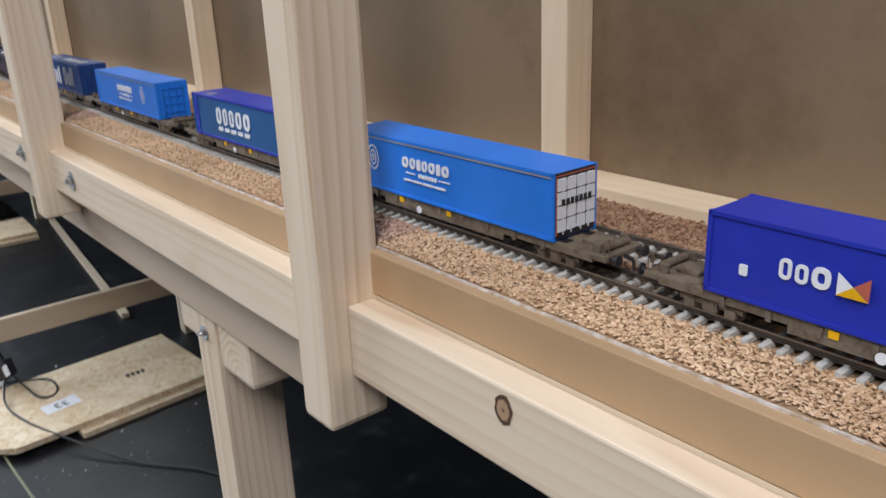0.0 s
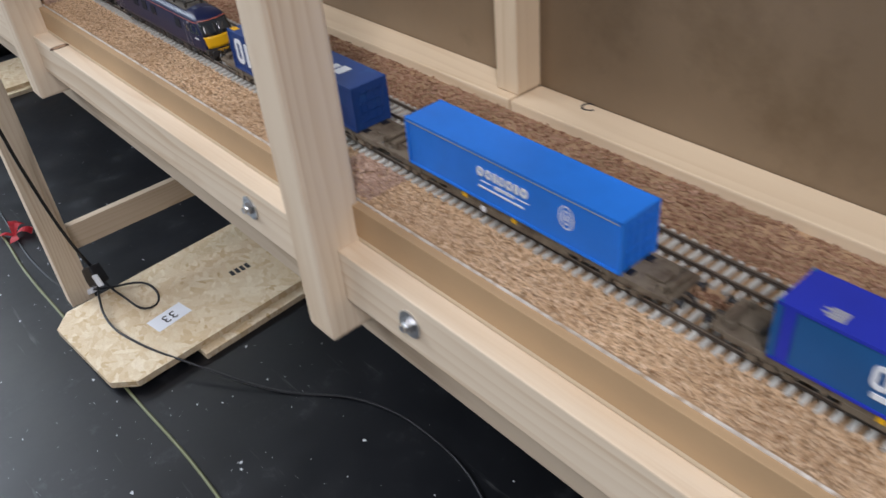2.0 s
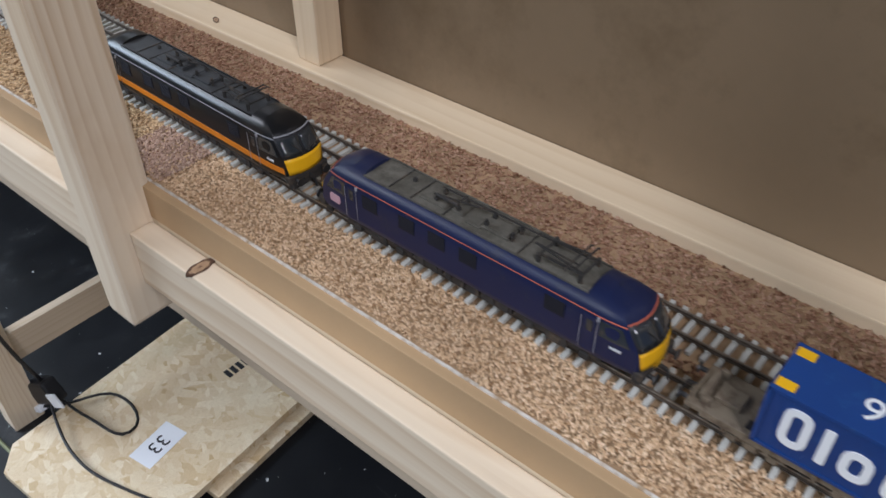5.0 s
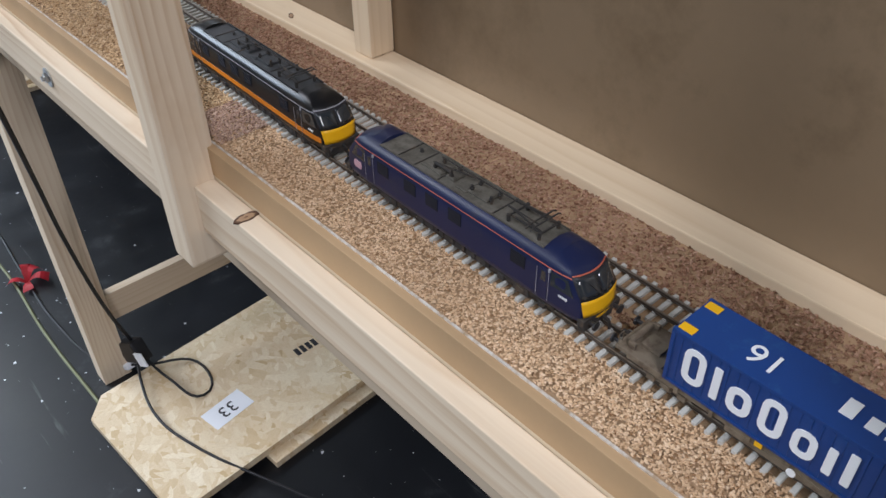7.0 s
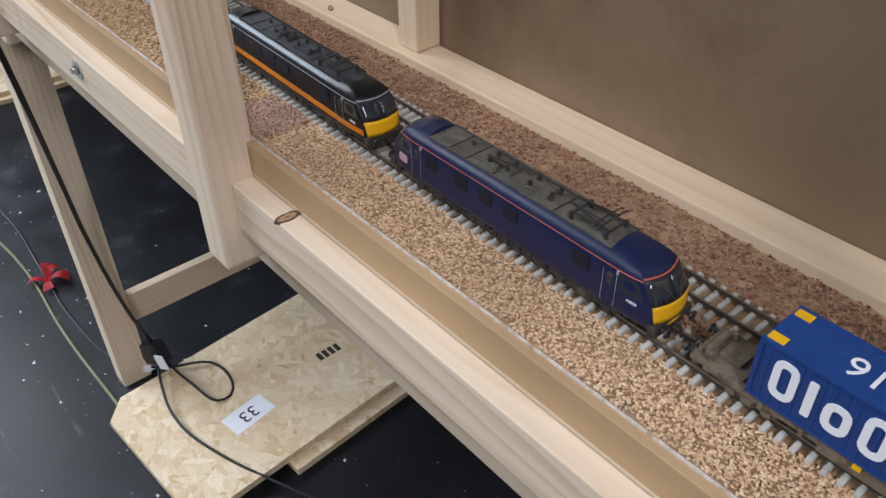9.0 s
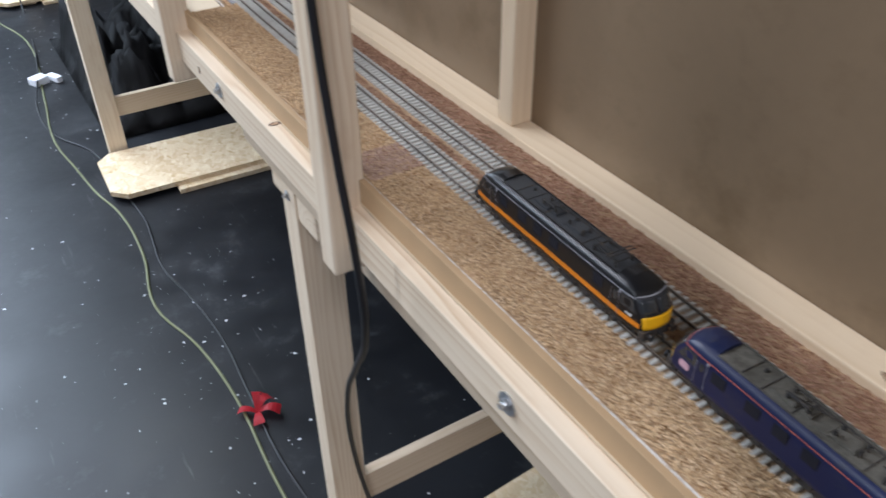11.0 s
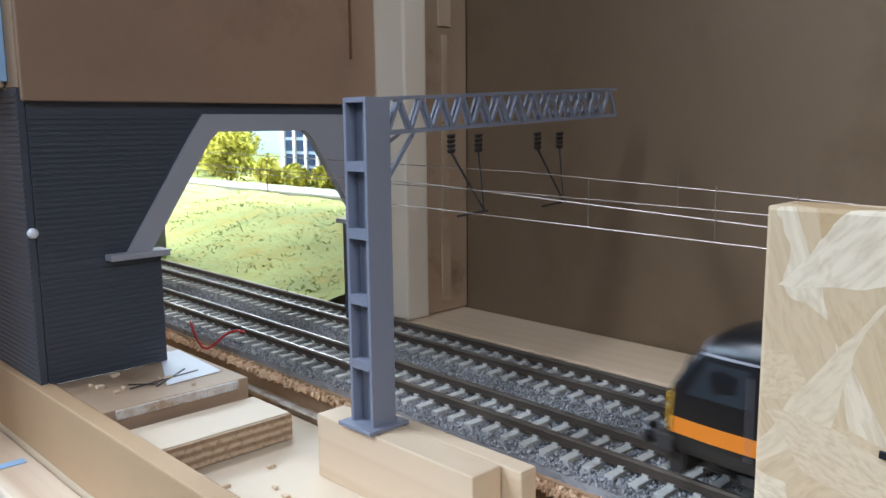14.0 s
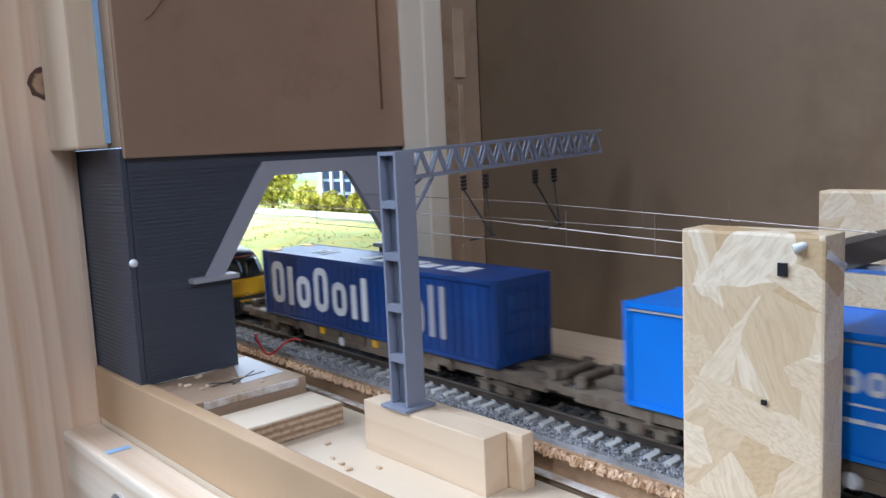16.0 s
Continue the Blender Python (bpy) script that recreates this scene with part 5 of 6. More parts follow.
lattice_mast(0.5265, 3.727, 1.0781, 1.187, 0.134, "grey printed mast with a lattice arm over the tracks")
lattice_mast(0.672, 4.20, 1.072, 1.21, 0, "plain grey lineside mast by the grass bank")
COPPER = plain("wire_metal", (0.28, 0.24, 0.20), 0.42, 0.7, vary=0.1, scale=300)
for off, zt in ((0.018, 1.149), (0.068, 1.151)):
    for dz in (0.0, 0.014):
        bm = bmesh.new()
        pts = [(0.533 + off, 3.566, zt + dz * 0.3 - 0.002), (0.538 + off, 3.727, zt + dz * 0.6), (0.555 + off, 4.20, zt + dz), (0.59 + off, 5.2, zt + dz)]
        for a, b in zip(pts[:-1], pts[1:]):
            rod(bm, a, b, 0.00022, 6)
        thing("overhead_wire", bm, COPPER, "thin bright overhead wire above the track", "wire", "overhead wires")
    bm = bmesh.new()
    for y in (3.62, 3.66, 3.84, 3.95, 4.08):
        xx = 0.538 + off + (y - 3.727) * 0.033
        rod(bm, (xx, y, zt - 0.0005), (xx, y, zt + 0.013), 0.0002, 5)
    tagged(thing("wire_dropper", bm, COPPER, "thin droppers between two wires", "wire"), kind="stuff")

# ---- the bridge and the wall above it ----
br = holder("road_bridge", pose(0.468, 3.866, 1.0735), "dark grey ribbed model bridge with a pale trimmed opening", "bridge")


def ribbed(x0, x1, y0, y1, z0, z1, face):
    """A card wall with fine level ribs on one face."""
    bm = bx(x0, x1, y0, y1, z0, z1)
    n = int((z1 - z0) / 0.0022)
    for k in range(n):
        z = z0 + 0.0022 * (k + 0.5)
        if face == "y":
            box(bm, x0, x1, y0 - 0.0004, y0, z - 0.0006, z + 0.0006)
        else:
            box(bm, x0 - 0.0004, x0, y0, y1, z - 0.0006, z + 0.0006)
    return bm


O = br.matrix_world.inverted()
part("pillar_front", ribbed(0.4684, 0.5195, 3.8660, 3.8685, 1.0737, 1.1240, "y"), BRIDGE_DARK, br, at=O)
part("pillar_side", ribbed(0.4655, 0.4680, 3.8660, 3.9450, 1.0737, 1.1940, "x"), BRIDGE_DARK, br, at=O)
part("pillar_inner", bx(0.5175, 0.5195, 3.8690, 3.8900, 1.0737, 1.1240), BRIDGE_DARK, br, at=O)
bm = bmesh.new()
ring = ((0.4684, 1.1243), (0.5040, 1.1243), (0.5420, 1.1830), (0.6560, 1.1830), (0.6560, 1.1940), (0.4684, 1.1940))
f = [bm.verts.new((x, 3.8660, z)) for x, z in ring]
g = [bm.verts.new((x, 3.8685, z)) for x, z in ring]
bm.faces.new(f), bm.faces.new(g[::-1])
for k in range(6):
    bm.faces.new((f[k], f[(k + 1) % 6], g[(k + 1) % 6], g[k]))
for k in range(27):
    z = 1.1255 + k * 0.0022
    xe = 0.5040 + max(0.0, z - 1.1243) * 0.647 if z < 1.183 else 0.6555
    box(bm, 0.4684, xe, 3.8656, 3.8660, z - 0.0006, z + 0.0006)
bmesh.ops.recalc_face_normals(bm, faces=bm.faces)
part("wing_wall", bm, BRIDGE_DARK, br, at=O)
bm = bmesh.new()
outer = ((0.5040, 1.1250), (0.5425, 1.1840), (0.6430, 1.1840), (0.6560, 1.1250))
inner = ((0.5150, 1.1250), (0.5460, 1.1725), (0.5500, 1.1760), (0.5980, 1.1760), (0.6020, 1.1725), (0.6290, 1.1300), (0.6300, 1.1250))
ring = list(outer) + list(inner[::-1])
f = [bm.verts.new((x, 3.8640, z)) for x, z in ring]
g = [bm.verts.new((x, 3.8690, z)) for x, z in ring]
bm.faces.new(f), bm.faces.new(g[::-1])
for k in range(len(ring)):
    j = (k + 1) % len(ring)
    bm.faces.new((f[k], f[j], g[j], g[k]))
bmesh.ops.recalc_face_normals(bm, faces=bm.faces)
part("arch_trim", bm, BRIDGE_LIGHT, br, "pale grey trim round the opening", at=O)
part("ledge", bx(0.4950, 0.5215, 3.8600, 3.8700, 1.1225, 1.1252, bevel=0.0004), BRIDGE_LIGHT, br, "pale grey ledge", at=O)
part("right_abutment", bx(0.6340, 0.6570, 3.8690, 3.8830, 1.0640, 1.1250), BRIDGE_DARK, br, at=O)
part("right_ledge", bx(0.6300, 0.6565, 3.8650, 3.8840, 1.1252, 1.1275), BRIDGE_LIGHT, br, at=O)
part("soffit", bx(0.5425, 0.6430, 3.8695, 3.8850, 1.1765, 1.1830), BRIDGE_LIGHT, br, at=O)
bm = bmesh.new()
bmesh.ops.create_uvsphere(bm, u_segments=10, v_segments=6, radius=0.0022)
part("glue_bead", bm, WHITE_INK, br, "white bead of glue", smooth=True, at=O @ pose(0.467, 3.8655, 1.1370))

thing("upper_panel", bx(0.4665, 0.6420, 3.8620, 3.8655, 1.1890, 1.56, bevel=0.0006), HARDBOARD_RED, "red-brown hardboard panel over the bridge", "panel")
STAIN = plain("glue_stain", (0.16, 0.085, 0.045), 0.35, vary=0.2, scale=200)
bm = bmesh.new()
bar(bm, (0.6250, 3.8616, 1.56), (0.6258, 3.8616, 1.212), 0.0022, 0.0008)
thing("glue_run", bm, STAIN, "dark run of glue down a hardboard panel", "stain")
bm = bmesh.new()
prev = None
for k in range(13):
    a = 0.1 + 0.9 * k / 12
    p = (0.478 + 0.030 * math.sin(a * 1.5), 3.8617, 1.255 + 0.11 * a * a)
    if prev:
        bar(bm, prev, p, 0.0005, 0.0004)
    prev = p
thing("pencil_arc", bm, STAIN, "thin dark arc drawn on a hardboard panel", "marking")
plank("corner_block", 0.4505, 0.4662, 3.880, 3.9235, 1.1945, 1.56, "z", PINE_BATTEN, "pale timber block beside the hardboard panel", "block")
thing("panel_backing", bx(0.4664, 0.4700, 3.8658, 3.9450, 1.1945, 1.56), MDF_BROWN, "dark board edge behind the hardboard panel", "board")
TAPE_BLUE = plain("pale_blue_paint", (0.35, 0.55, 0.78), 0.5)
thing("paint_dab", bx(0.4640, 0.4661, 3.8775, 3.8796, 1.197, 1.28), TAPE_BLUE, "pale blue paint along a panel edge", "paint")
thing("paint_dab", bx(0.446, 0.458, 3.868, 3.873, 1.0431, 1.0434), TAPE_BLUE, "pale blue paint smear on the front rail", "paint")
plank("corner_post", 0.6430, 0.6590, 3.840, 3.866, 1.0742, 1.56, "z", WHITE_WOOD, "cream painted batten at the corner", "batten")
plank("corner_post", 0.6595, 0.6915, 3.842, 3.866, 1.0742, 1.56, "z", MDF_BROWN, "dark glue-stained batten at the corner", "batten")
bm = bmesh.new()
rng = random.Random(9)
for k in range(9):
    z = 1.08 + k * 0.05
    w = rng.uniform(0.004, 0.010)
    box(bm, 0.6735 - w / 2, 0.6735 + w / 2, 3.8408, 3.8419, z, z + rng.uniform(0.042, 0.0495), bevel=0.0004)
thing("glue_streak", bm, plain("tan_glue", (0.48, 0.35, 0.23), 0.5, vary=0.2, scale=160, grain=0.4), "tan streak of old glue down a batten", "stain")
for a, b in ((3.968, 4.619), (4.657, 7.3)):
    thing("hardboard_sheet", bx(0.4555, 0.4615, a, b, 1.0426, 1.56), HARDBOARD_RED, "orange-brown hardboard closing the layout front", "panel", "front panels")

# ---- scenic section behind the bridge ----
GRASS = granule_material("static_grass", [(0.0, (0.26, 0.31, 0.08)), (0.3, (0.38, 0.44, 0.14)), (0.7, (0.48, 0.52, 0.20)), (1.0, (0.60, 0.56, 0.26))])
GRASS_GROUND = plain("grass_ground", (0.42, 0.46, 0.16), 0.9, vary=0.3, scale=60, grain=0.8, dirt=(0.45, 0.36, 0.08), dirt_at=0.55)


def bank_height(x, y):
    foot = 0.655 + (y - 3.95) * 0.06
    t = max(0.0, min(1.0, (x - foot) / 0.16))
    return 1.066 + 0.026 * t * t * (3 - 2 * t) + 0.012 * max(0.0, x - 0.85) + 0.006 * noise.noise(Vector((x * 14, y * 14, 0)))


bm = bmesh.new()
grid = []
for i in range(41):
    row = []
    for j in range(61):
        x, y = 0.640 + 1.0 * i / 40, 3.945 + 3.0 * j / 60
        row.append(bm.verts.new((x, y, bank_height(x, y))))
    grid.append(row)
for r, s in zip(grid[:-1], grid[1:]):
    for j in range(60):
        bm.faces.new((r[j], s[j], s[j + 1], r[j + 1]))
thing("grass_bank", bm, GRASS_GROUND, "yellow-green model grass bank beside the tracks", "ground", kind="structure", smooth=True)
rng = np.random.default_rng(11)
n = 30000
gx, gy = 0.645 + rng.beta(1.0, 2.2, n) * 0.8, 3.95 + rng.beta(1.0, 1.6, n) * 2.6
gz = np.array([bank_height(a, b) for a, b in zip(gx, gy)])
hh, ang, lean = rng.uniform(0.0008, 0.0022, n), rng.uniform(0, math.tau, n), rng.normal(0, 0.0050, (n, 2))
wd = 0.0008
v = np.stack([np.stack([gx - wd * np.cos(ang), gy - wd * np.sin(ang), gz - 0.001], -1), np.stack([gx + wd * np.cos(ang), gy + wd * np.sin(ang), gz - 0.001], -1), np.stack([gx + lean[:, 0], gy + lean[:, 1], gz + hh], -1)], 1).reshape(-1, 3)
me = bpy.data.meshes.new("grass_tufts")
me.from_pydata(v.tolist(), [], np.arange(3 * n).reshape(-1, 3).tolist())
me.materials.append(GRASS)
tagged(new("grass_tufts", me), "tufts of yellow-green model grass", "grass", kind="stuff")
slab("bank_path", 4.0, 6.6, lambda y: 0.93 + (y - 4) * 0.02, lambda y: 0.99 + (y - 4) * 0.02, 1.06, 1.1040, plain("pale_path", (0.40, 0.41, 0.36), 0.8, scale=100), "pale path along the top of the grass bank")
slab("deck_far", 3.95, 7.2, lambda y: 0.463, lambda y: 1.66, 1.030, 1.0440, PLY, "plywood deck under the scenic section")
LEAF = granule_material("foliage_flock", [(0.0, (0.22, 0.24, 0.03)), (0.3, (0.42, 0.40, 0.06)), (0.7, (0.58, 0.52, 0.10)), (1.0, (0.70, 0.62, 0.18))])
BARK = plain("twig_bark", (0.12, 0.08, 0.05), 0.8)


def model_tree(x, y, h, seed):
    r = random.Random(seed)
    z = bank_height(x, y) - 0.002
    t = holder("model_tree", pose(x, y, z), "yellow-green model tree with clumped flock foliage", "tree", "model trees")
    bm = bmesh.new()
    rod(bm, (0, 0, 0), (0.002, 0.001, h * 0.55), 0.0035, 8, 0.0018)
    tips = []
    for k in range(9):
        a, e = k * 2.4, 0.25 + 0.07 * k
        p0 = Vector((0.001, 0, h * (0.2 + 0.035 * k)))
        p1 = p0 + Vector((math.cos(a) * h * 0.30, math.sin(a) * h * 0.30, h * e * 0.55))
        rod(bm, p0, p1, 0.0012, 5, 0.0005)
        tips.append(p1)
    part("trunk", bm, BARK, t)
    verts, faces = [], []
    for k in range(5200 if h > 0.05 else 1500):
        c = r.choice(tips) if r.random() < 0.75 else Vector((0, 0, h * r.uniform(0.15, 0.95)))
        p = c + Vector((r.gauss(0, 0.11), r.gauss(0, 0.11), r.gauss(0, 0.085))) * h
        if p.z < 0.02 * h:
            continue
        s = r.uniform(0.003, 0.0058)
        d = [Vector((r.uniform(-1, 1), r.uniform(-1, 1), r.uniform(-1, 1))).normalized() * s for _ in range(3)]
        i = len(verts)
        verts += [p + q for q in d]
        faces.append((i, i + 1, i + 2))
    me = bpy.data.meshes.new("crown")
    me.from_pydata([tuple(q) for q in verts], [], faces)
    me.materials.append(LEAF)
    ob = new("crown", me)
    ob.parent = t


for k, (x, y, h) in enumerate(((1.02, 4.68, 0.085), (1.05, 4.79, 0.10), (1.05, 4.95, 0.12), (1.00, 5.10, 0.12), (1.02, 4.58, 0.034), (1.01, 4.545, 0.026), (1.02, 4.51, 0.030), (1.01, 4.475, 0.024), (1.02, 4.44, 0.028), (1.01, 4.405, 0.024), (1.02, 4.37, 0.030), (1.01, 4.33, 0.024), (1.02, 4.29, 0.028))):
    model_tree(x, y, h, k)
WALL_BLUE = plain("pale_blue_cladding", (0.46, 0.60, 0.80), 0.5, scale=30)
WINDOW_DARK = plain("window_dark", (0.03, 0.05, 0.11), 0.15)
shed = holder("model_building", pose(1.11, 4.37, 1.075), "pale blue model building with dark window bands", "building")
part("wall", bx(-0.05, 0.05, -0.22, 0.23, 0, 0.20, bevel=0.001), WALL_BLUE, shed)
for j in range(7):
    for k in range(5):
        y0 = 0.075 + k * 0.029
        part("window", bx(-0.0515, -0.0495, y0, y0 + 0.020, 0.026 + j * 0.0205, 0.042 + j * 0.0205), WINDOW_DARK, shed)
for k in range(6):
    y0 = 0.067 + k * 0.029
    part("pilaster", bx(-0.054, -0.0495, y0, y0 + 0.006, 0, 0.195), WHITE_INK, shed)
SKY = plain("sky_board", (0.55, 0.68, 0.85), 0.8, vary=0.08, scale=8)
thing("sky_backdrop", bx(1.655, 1.66, 3.95, 7.2, 1.045, 1.75), SKY, "pale blue painted sky board", "backdrop", kind="structure")
thing("sky_backdrop_end", bx(0.47, 1.654, 7.2, 7.205, 1.045, 1.75), SKY, "pale blue painted sky board", "backdrop", kind="structure")
# lid added out of view, closing the top beside the scenic lamp
thing("scenic_lid", bx(0.43, 0.69, 3.871, 7.2, 1.561, 1.573), HARDBOARD, "added hardboard lid, out of view over the scenic section", "panel")

# ---- cables and oddments on the floor ----


def cable(name, pts, r, mat, label):
    cu = bpy.data.curves.new(name, "CURVE")
    cu.dimensions, cu.bevel_depth, cu.bevel_resolution, cu.resolution_u = "3D", r, 2, 6
    sp = cu.splines.new("BEZIER")
    sp.bezier_points.add(len(pts) - 1)
    for b, p in zip(sp.bezier_points, pts):
        b.co = p
        b.handle_left_type = b.handle_right_type = "AUTO"
    tmp = new(name, cu)
    me = bpy.data.meshes.new_from_object(tmp.evaluated_get(bpy.context.evaluated_depsgraph_get()))
    bpy.data.objects.remove(tmp)
    me.materials.append(mat)
    for p in me.polygons:
        p.use_smooth = True
    return tagged(new(name, me), label, "cable", "cables on the floor")


YELLOW_CABLE = plain("olive_cable", (0.17, 0.18, 0.09), 0.5, scale=60)
GF = 0.0042
cable("mains_cable", [(0.30, 0.6, GF), (0.36, 1.25, GF), (0.436, 1.79, GF), (0.459, 2.12, GF), (0.451, 2.44, GF), (0.439, 2.9, GF), (0.434, 3.19, GF), (0.446, 3.50, GF), (0.425, 3.74, GF), (0.372, 3.97, GF),
                      (0.410, 4.25, GF), (0.405, 4.55, GF), (0.372, 4.70, GF), (0.345, 4.92, GF), (0.316, 5.2, GF), (0.35, 5.6, GF), (0.40, 6.38, GF), (0.30, 6.87, GF), (0.41, 8.0, GF), (0.48, 10.0, GF)], 0.004, YELLOW_CABLE, "olive green mains cable lying along the floor")
cable("black_cable", [(0.753, 1.2, GF), (0.753, 1.5, GF), (0.846, 1.63, GF), (0.883, 1.85, GF), (0.841, 2.04, GF), (0.717, 2.21, GF), (0.604, 2.42, 0.03), (0.53, 2.60, 0.042), (0.51, 2.70, 0.05), (0.53, 2.82, 0.06), (0.555, 2.88, 0.08)], 0.0032, BLACK_RUBBER, "thin black cable running to a socket block")
cable("black_cable", [(0.56, 2.88, 0.09), (0.58, 2.78, 0.06), (0.62, 2.70, 0.04), (0.66, 2.80, 0.042), (0.56, 2.88, 0.042), (0.50, 3.0, GF), (0.47, 3.2, GF), (0.48, 3.49, GF), (0.492, 3.73, GF), (0.475, 3.95, GF), (0.445, 4.15, GF), (0.462, 4.35, GF), (0.47, 4.45, GF), (0.46, 4.6, GF)], 0.0032, BLACK_RUBBER, "thin black cable looped over a floor board")
cable("black_cable", [(0.402, 2.600, 1.56), (0.400, 2.590, 1.30), (0.400, 2.568, 1.16), (0.401, 2.548, 1.06), (0.414, 2.572, 0.945), (0.440, 2.67, 0.80), (0.468, 2.78, 0.64), (0.492, 2.85, 0.46), (0.53, 2.885, 0.22), (0.56, 2.895, 0.10)], 0.0042, BLACK_RUBBER, "black cable hanging down a leg")
cable("black_cable", [(0.36, 5.80, 0.03), (0.31, 5.55, GF), (0.33, 5.25, GF), (0.42, 5.05, GF), (0.44, 4.95, GF)], 0.0036, BLACK_RUBBER, "thin black cable from a floor plug")
cable("black_cable", [(0.37, 5.84, 0.03), (0.42, 6.3, GF), (0.46, 6.9, 0.05), (0.47, 7.0, 0.6), (0.47, 7.02, 1.0)], 0.004, BLACK_RUBBER, "black cable rising along a far leg")
sk = holder("socket_block", pose(0.560, 2.895, 0.085, 60, 0, 10), "black socket block with a white tag strapped to a leg", "socket")
part("body", bx(-0.022, 0.012, -0.028, 0.028, -0.045, 0.045, bevel=0.006), BLACK_RUBBER, sk)
part("tag", bx(-0.027, -0.0225, -0.030, 0.005, 0.045, 0.085, bevel=0.001), WHITE_PAPER, sk, "crumpled white paper tag")
part("plug", bx(-0.03, -0.005, -0.045, -0.029, -0.09, -0.035, bevel=0.004), WHITE_PAPER, sk, "white plug")
pl = holder("floor_plug", pose(0.365, 5.82, 0, 0, 0, 25), "white plug and connector lying on the floor", "plug")
part("body", bx(-0.035, 0.035, -0.03, 0.03, 0, 0.035, bevel=0.006), WHITE_PAPER, pl)
part("connector", bx(0.045, 0.075, -0.07, 0.01, 0, 0.028, bevel=0.006), WHITE_PAPER, pl)
RED_CLOTH = plain("red_tape", (0.58, 0.03, 0.045), 0.5)
tp = holder("red_tape", pose(0.475, 3.42, 0.004), "red tape tied in a bow round a cable", "tape")
for k, (ax, ay, h) in enumerate(((0.045, 0.02, 0.03), (0.05, -0.03, 0.02), (-0.04, 0.025, 0.012), (-0.012, -0.045, 0.01), (0.02, 0.05, 0.035))):
    bm = bmesh.new()
    prev = None
    for i in range(7):
        s = i / 6
        c = Vector((ax * s, ay * s, h * math.sin(s * 2.8) + 0.002))
        wv = Vector((-ay, ax, 0)).normalized() * (0.005 + 0.010 * s)
        row = [bm.verts.new(c - wv), bm.verts.new(c + wv + Vector((0, 0, 0.006 * s)))]
        if prev:
            bm.faces.new((prev[0], row[0], row[1], prev[1]))
        prev = row
    bmesh.ops.solidify(bm, geom=bm.faces[:], thickness=0.0006)
    part("loop", bm, RED_CLOTH, tp)
# paper number on a floor board
pn = holder("paper_label", pose(0.640, 2.630, 0.0364, 0, 0, 189), "white paper label with a number on a floor board", "label")
part("sheet", bx(-0.052, 0.052, -0.030, 0.030, 0, 0.0006), WHITE_PAPER, pn)
cu = bpy.data.curves.new("number", "FONT")
cu.body, cu.size, cu.extrude, cu.align_x, cu.align_y = "33", 0.045, 0.0002, "CENTER", "CENTER"
tmp = new("number", cu)
me = bpy.data.meshes.new_from_object(tmp.evaluated_get(bpy.context.evaluated_depsgraph_get()))
bpy.data.objects.remove(tmp)
me.materials.append(BLACK_INK)
num = new("number", me)
num.parent = pn
num.matrix_local = pose(0, 0, 0.0009)
bm = bmesh.new()
for k in range(4):
    box(bm, 0.85 + k * 0.016, 0.861 + k * 0.016, 2.66, 2.685, 0.0362, 0.0366)
thing("board_stamp", bm, BLACK_INK, "dark stamped marks on a floor board", "marking")

# black drapes under the layout
CLOTH = material("black_cloth", (0.009, 0.009, 0.010), 0.8)


def drape(x0, x1, y0, y1, seed, h=0.20):
    bm = bmesh.new()
    nx, ny = 26, 40
    rows = []
    for i in range(nx + 1):
        row = []
        for j in range(ny + 1):
            x, y = x0 + (x1 - x0) * i / nx, y0 + (y1 - y0) * j / ny
            e = min(i, nx - i) / 5.0
            w = abs(noise.noise(Vector((x * 6, y * 6, seed)))) + 0.5 * abs(noise.noise(Vector((x * 15, y * 13, seed + 4))))
            row.append(bm.verts.new((x, y, 0.004 + h * w * min(1, e) * min(1, min(j, ny - j) / 4.0))))
        rows.append(row)
    for r, s in zip(rows[:-1], rows[1:]):
        for j in range(ny):
            bm.faces.new((r[j], s[j], s[j + 1], r[j + 1]))
    bmesh.ops.solidify(bm, geom=bm.faces[:], thickness=0.003)
    thing("black_cloth", bm, CLOTH, "crumpled black cloth heaped under the layout", "cloth", "cloths under the layout", smooth=True)


drape(0.50, 1.10, 5.08, 6.35, 1, 0.42)
bm = bmesh.new()
for k in range(3):
    rod(bm, (0.86, 5.0 + 0.02 * k, 0.36), (0.90, 5.02 + 0.02 * k, 0.20), 0.003, 6)
thing("wire_loop", bm, plain("blue_wire", (0.05, 0.12, 0.35), 0.4), "loop of blue wire hanging under the layout", "wire")
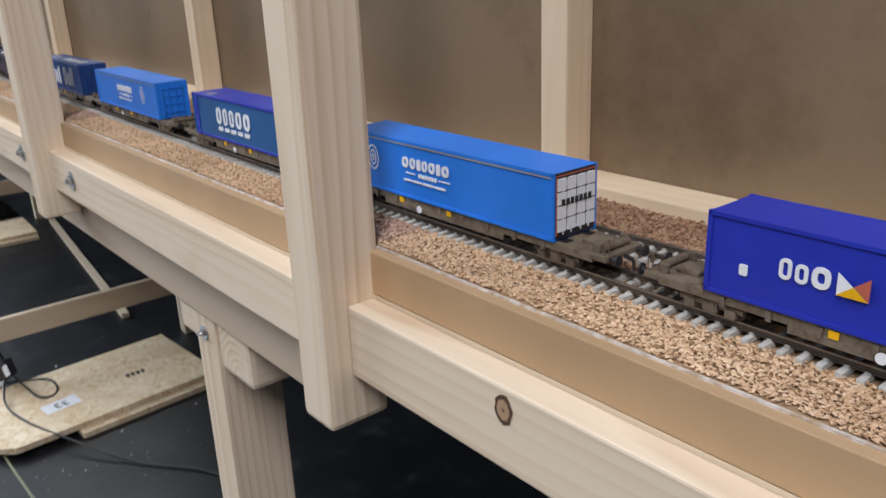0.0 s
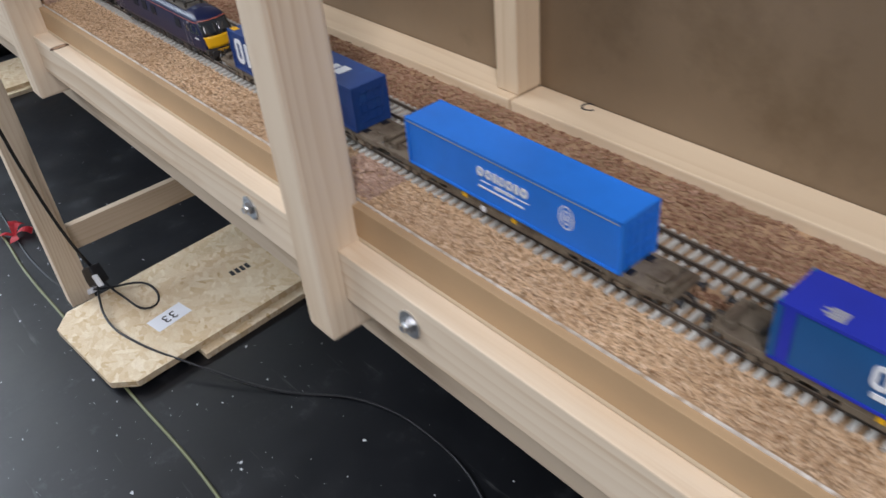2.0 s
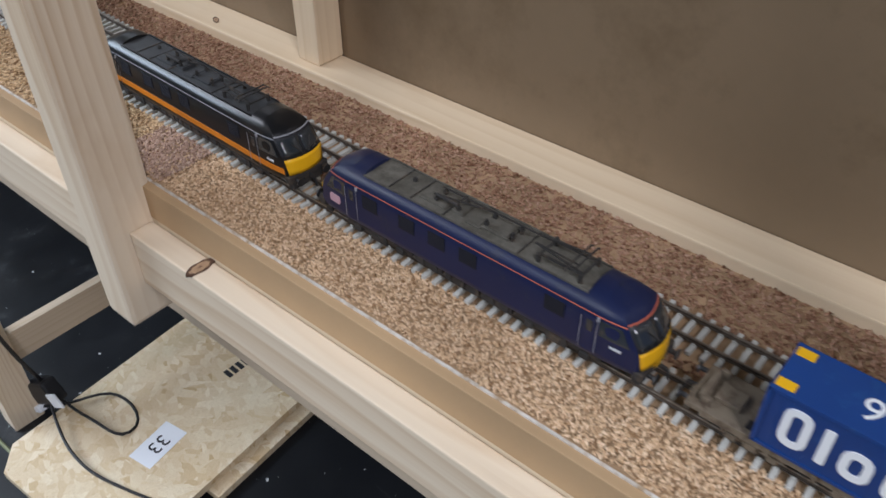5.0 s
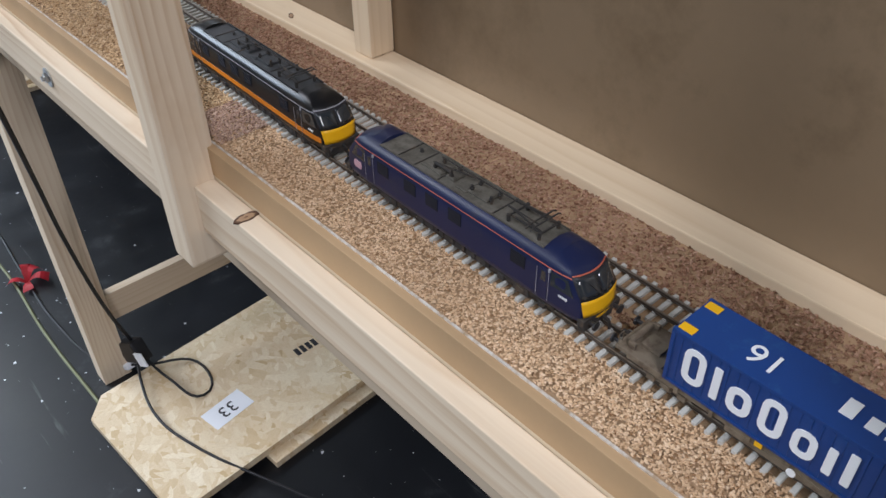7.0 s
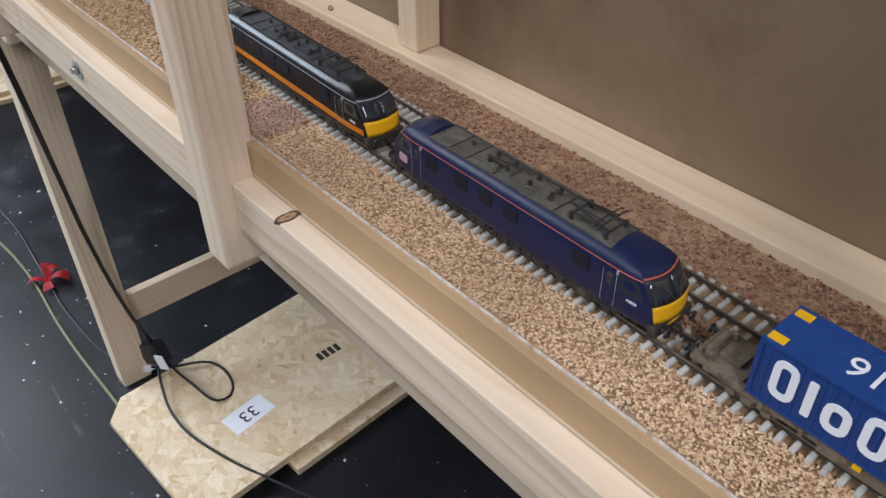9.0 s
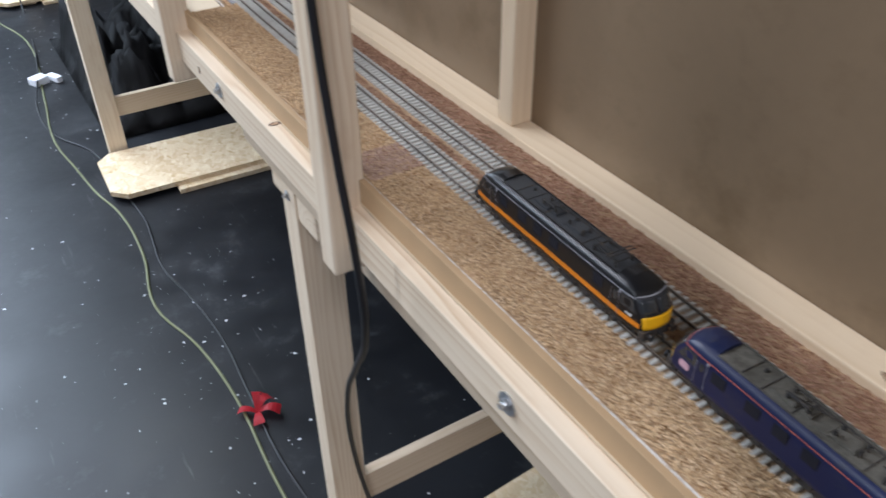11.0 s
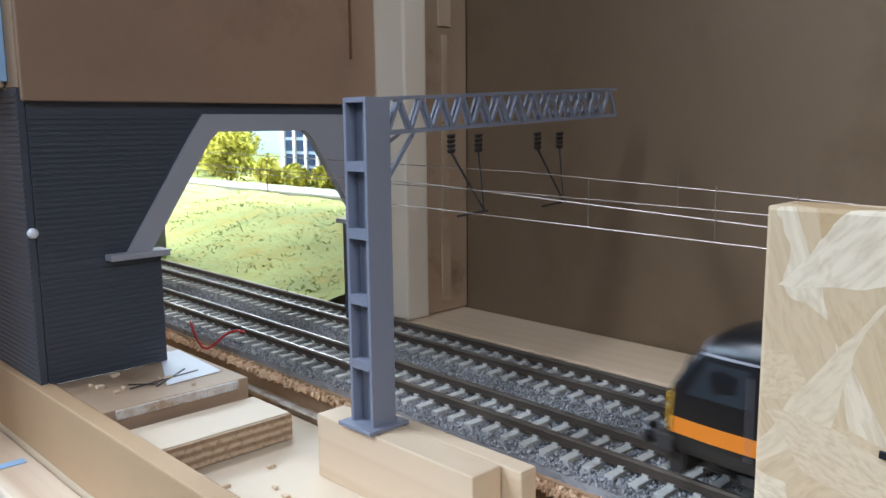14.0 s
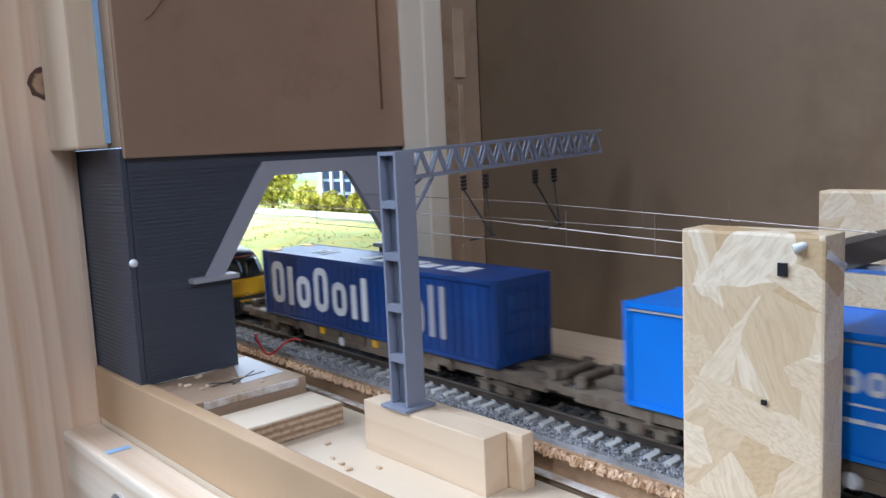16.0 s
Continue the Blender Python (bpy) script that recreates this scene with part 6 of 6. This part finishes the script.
# dust, chips and specks
rng = np.random.default_rng(21)
n = 1500
bm = bmesh.new()
SPECK = plain("pale_dust", (0.55, 0.56, 0.58), 0.8)
for k in range(n):
    x, y = (rng.normal(0.50, 0.16) if k % 2 == 0 else rng.uniform(-1.2, 1.1)), rng.uniform(0.9, 7.0)
    s = 0.0011 + 0.0065 * rng.random() ** 5
    a = rng.uniform(0, math.tau)
    vs = [bm.verts.new((x + s * math.cos(a + t) * q, y + s * math.sin(a + t) * q, 0.0006)) for t, q in ((0, 1), (1.3, 0.6), (2.6, 0.9), (4.2, 0.7))]
    bm.faces.new(vs)
tagged(thing("floor_specks", bm, SPECK, "pale specks of dust and chips on the floor", "debris"), kind="stuff")

# ---- sleepers ----
me = bpy.data.meshes.new("sleeper")
bm = bmesh.new()
box(bm, -0.0168, 0.0168, -0.0017, 0.0017, 0, 0.0031, bevel=0.0004)
for sx in (-1, 1):
    box(bm, sx * 0.00865 - 0.0018, sx * 0.00865 + 0.0018, -0.0011, 0.0011, 0.0031, 0.0040)
bm.to_mesh(me)
bm.free()
me.materials.append(SLEEPER)
PITCH = 0.0088


def lay(parent, off, near):
    verts, faces = [], []
    base = [tuple(v.co) for v in me.vertices]
    polys = [tuple(p.vertices) for p in me.polygons]
    for k in range(int((6.8 - Y0) / PITCH)):
        y = Y0 + k * PITCH
        at = pose(line_x(y, off), y, RAIL_TOP - 0.0070 + line_z(y))
        if near[0] < y < near[1]:
            ob = new("sleeper", me)
            ob.parent = parent
            ob.matrix_local = at
        else:
            i = len(verts)
            verts += [(x + at.translation.x, yy + y, z + at.translation.z) for x, yy, z in base]
            faces += [tuple(i + q for q in p) for p in polys]
    rest = bpy.data.meshes.new("sleeper_bed")
    rest.from_pydata(verts, [], faces)
    rest.materials.append(SLEEPER)
    ob = new("sleeper_bed", rest)
    ob.parent = parent
    tagged(ob, "rows of pale concrete sleepers", kind="stuff")


lay(front_track, 0.0, (0.35, 2.95))
lay(back_track, TRACK_GAP, (1.2, 2.0))

motions()
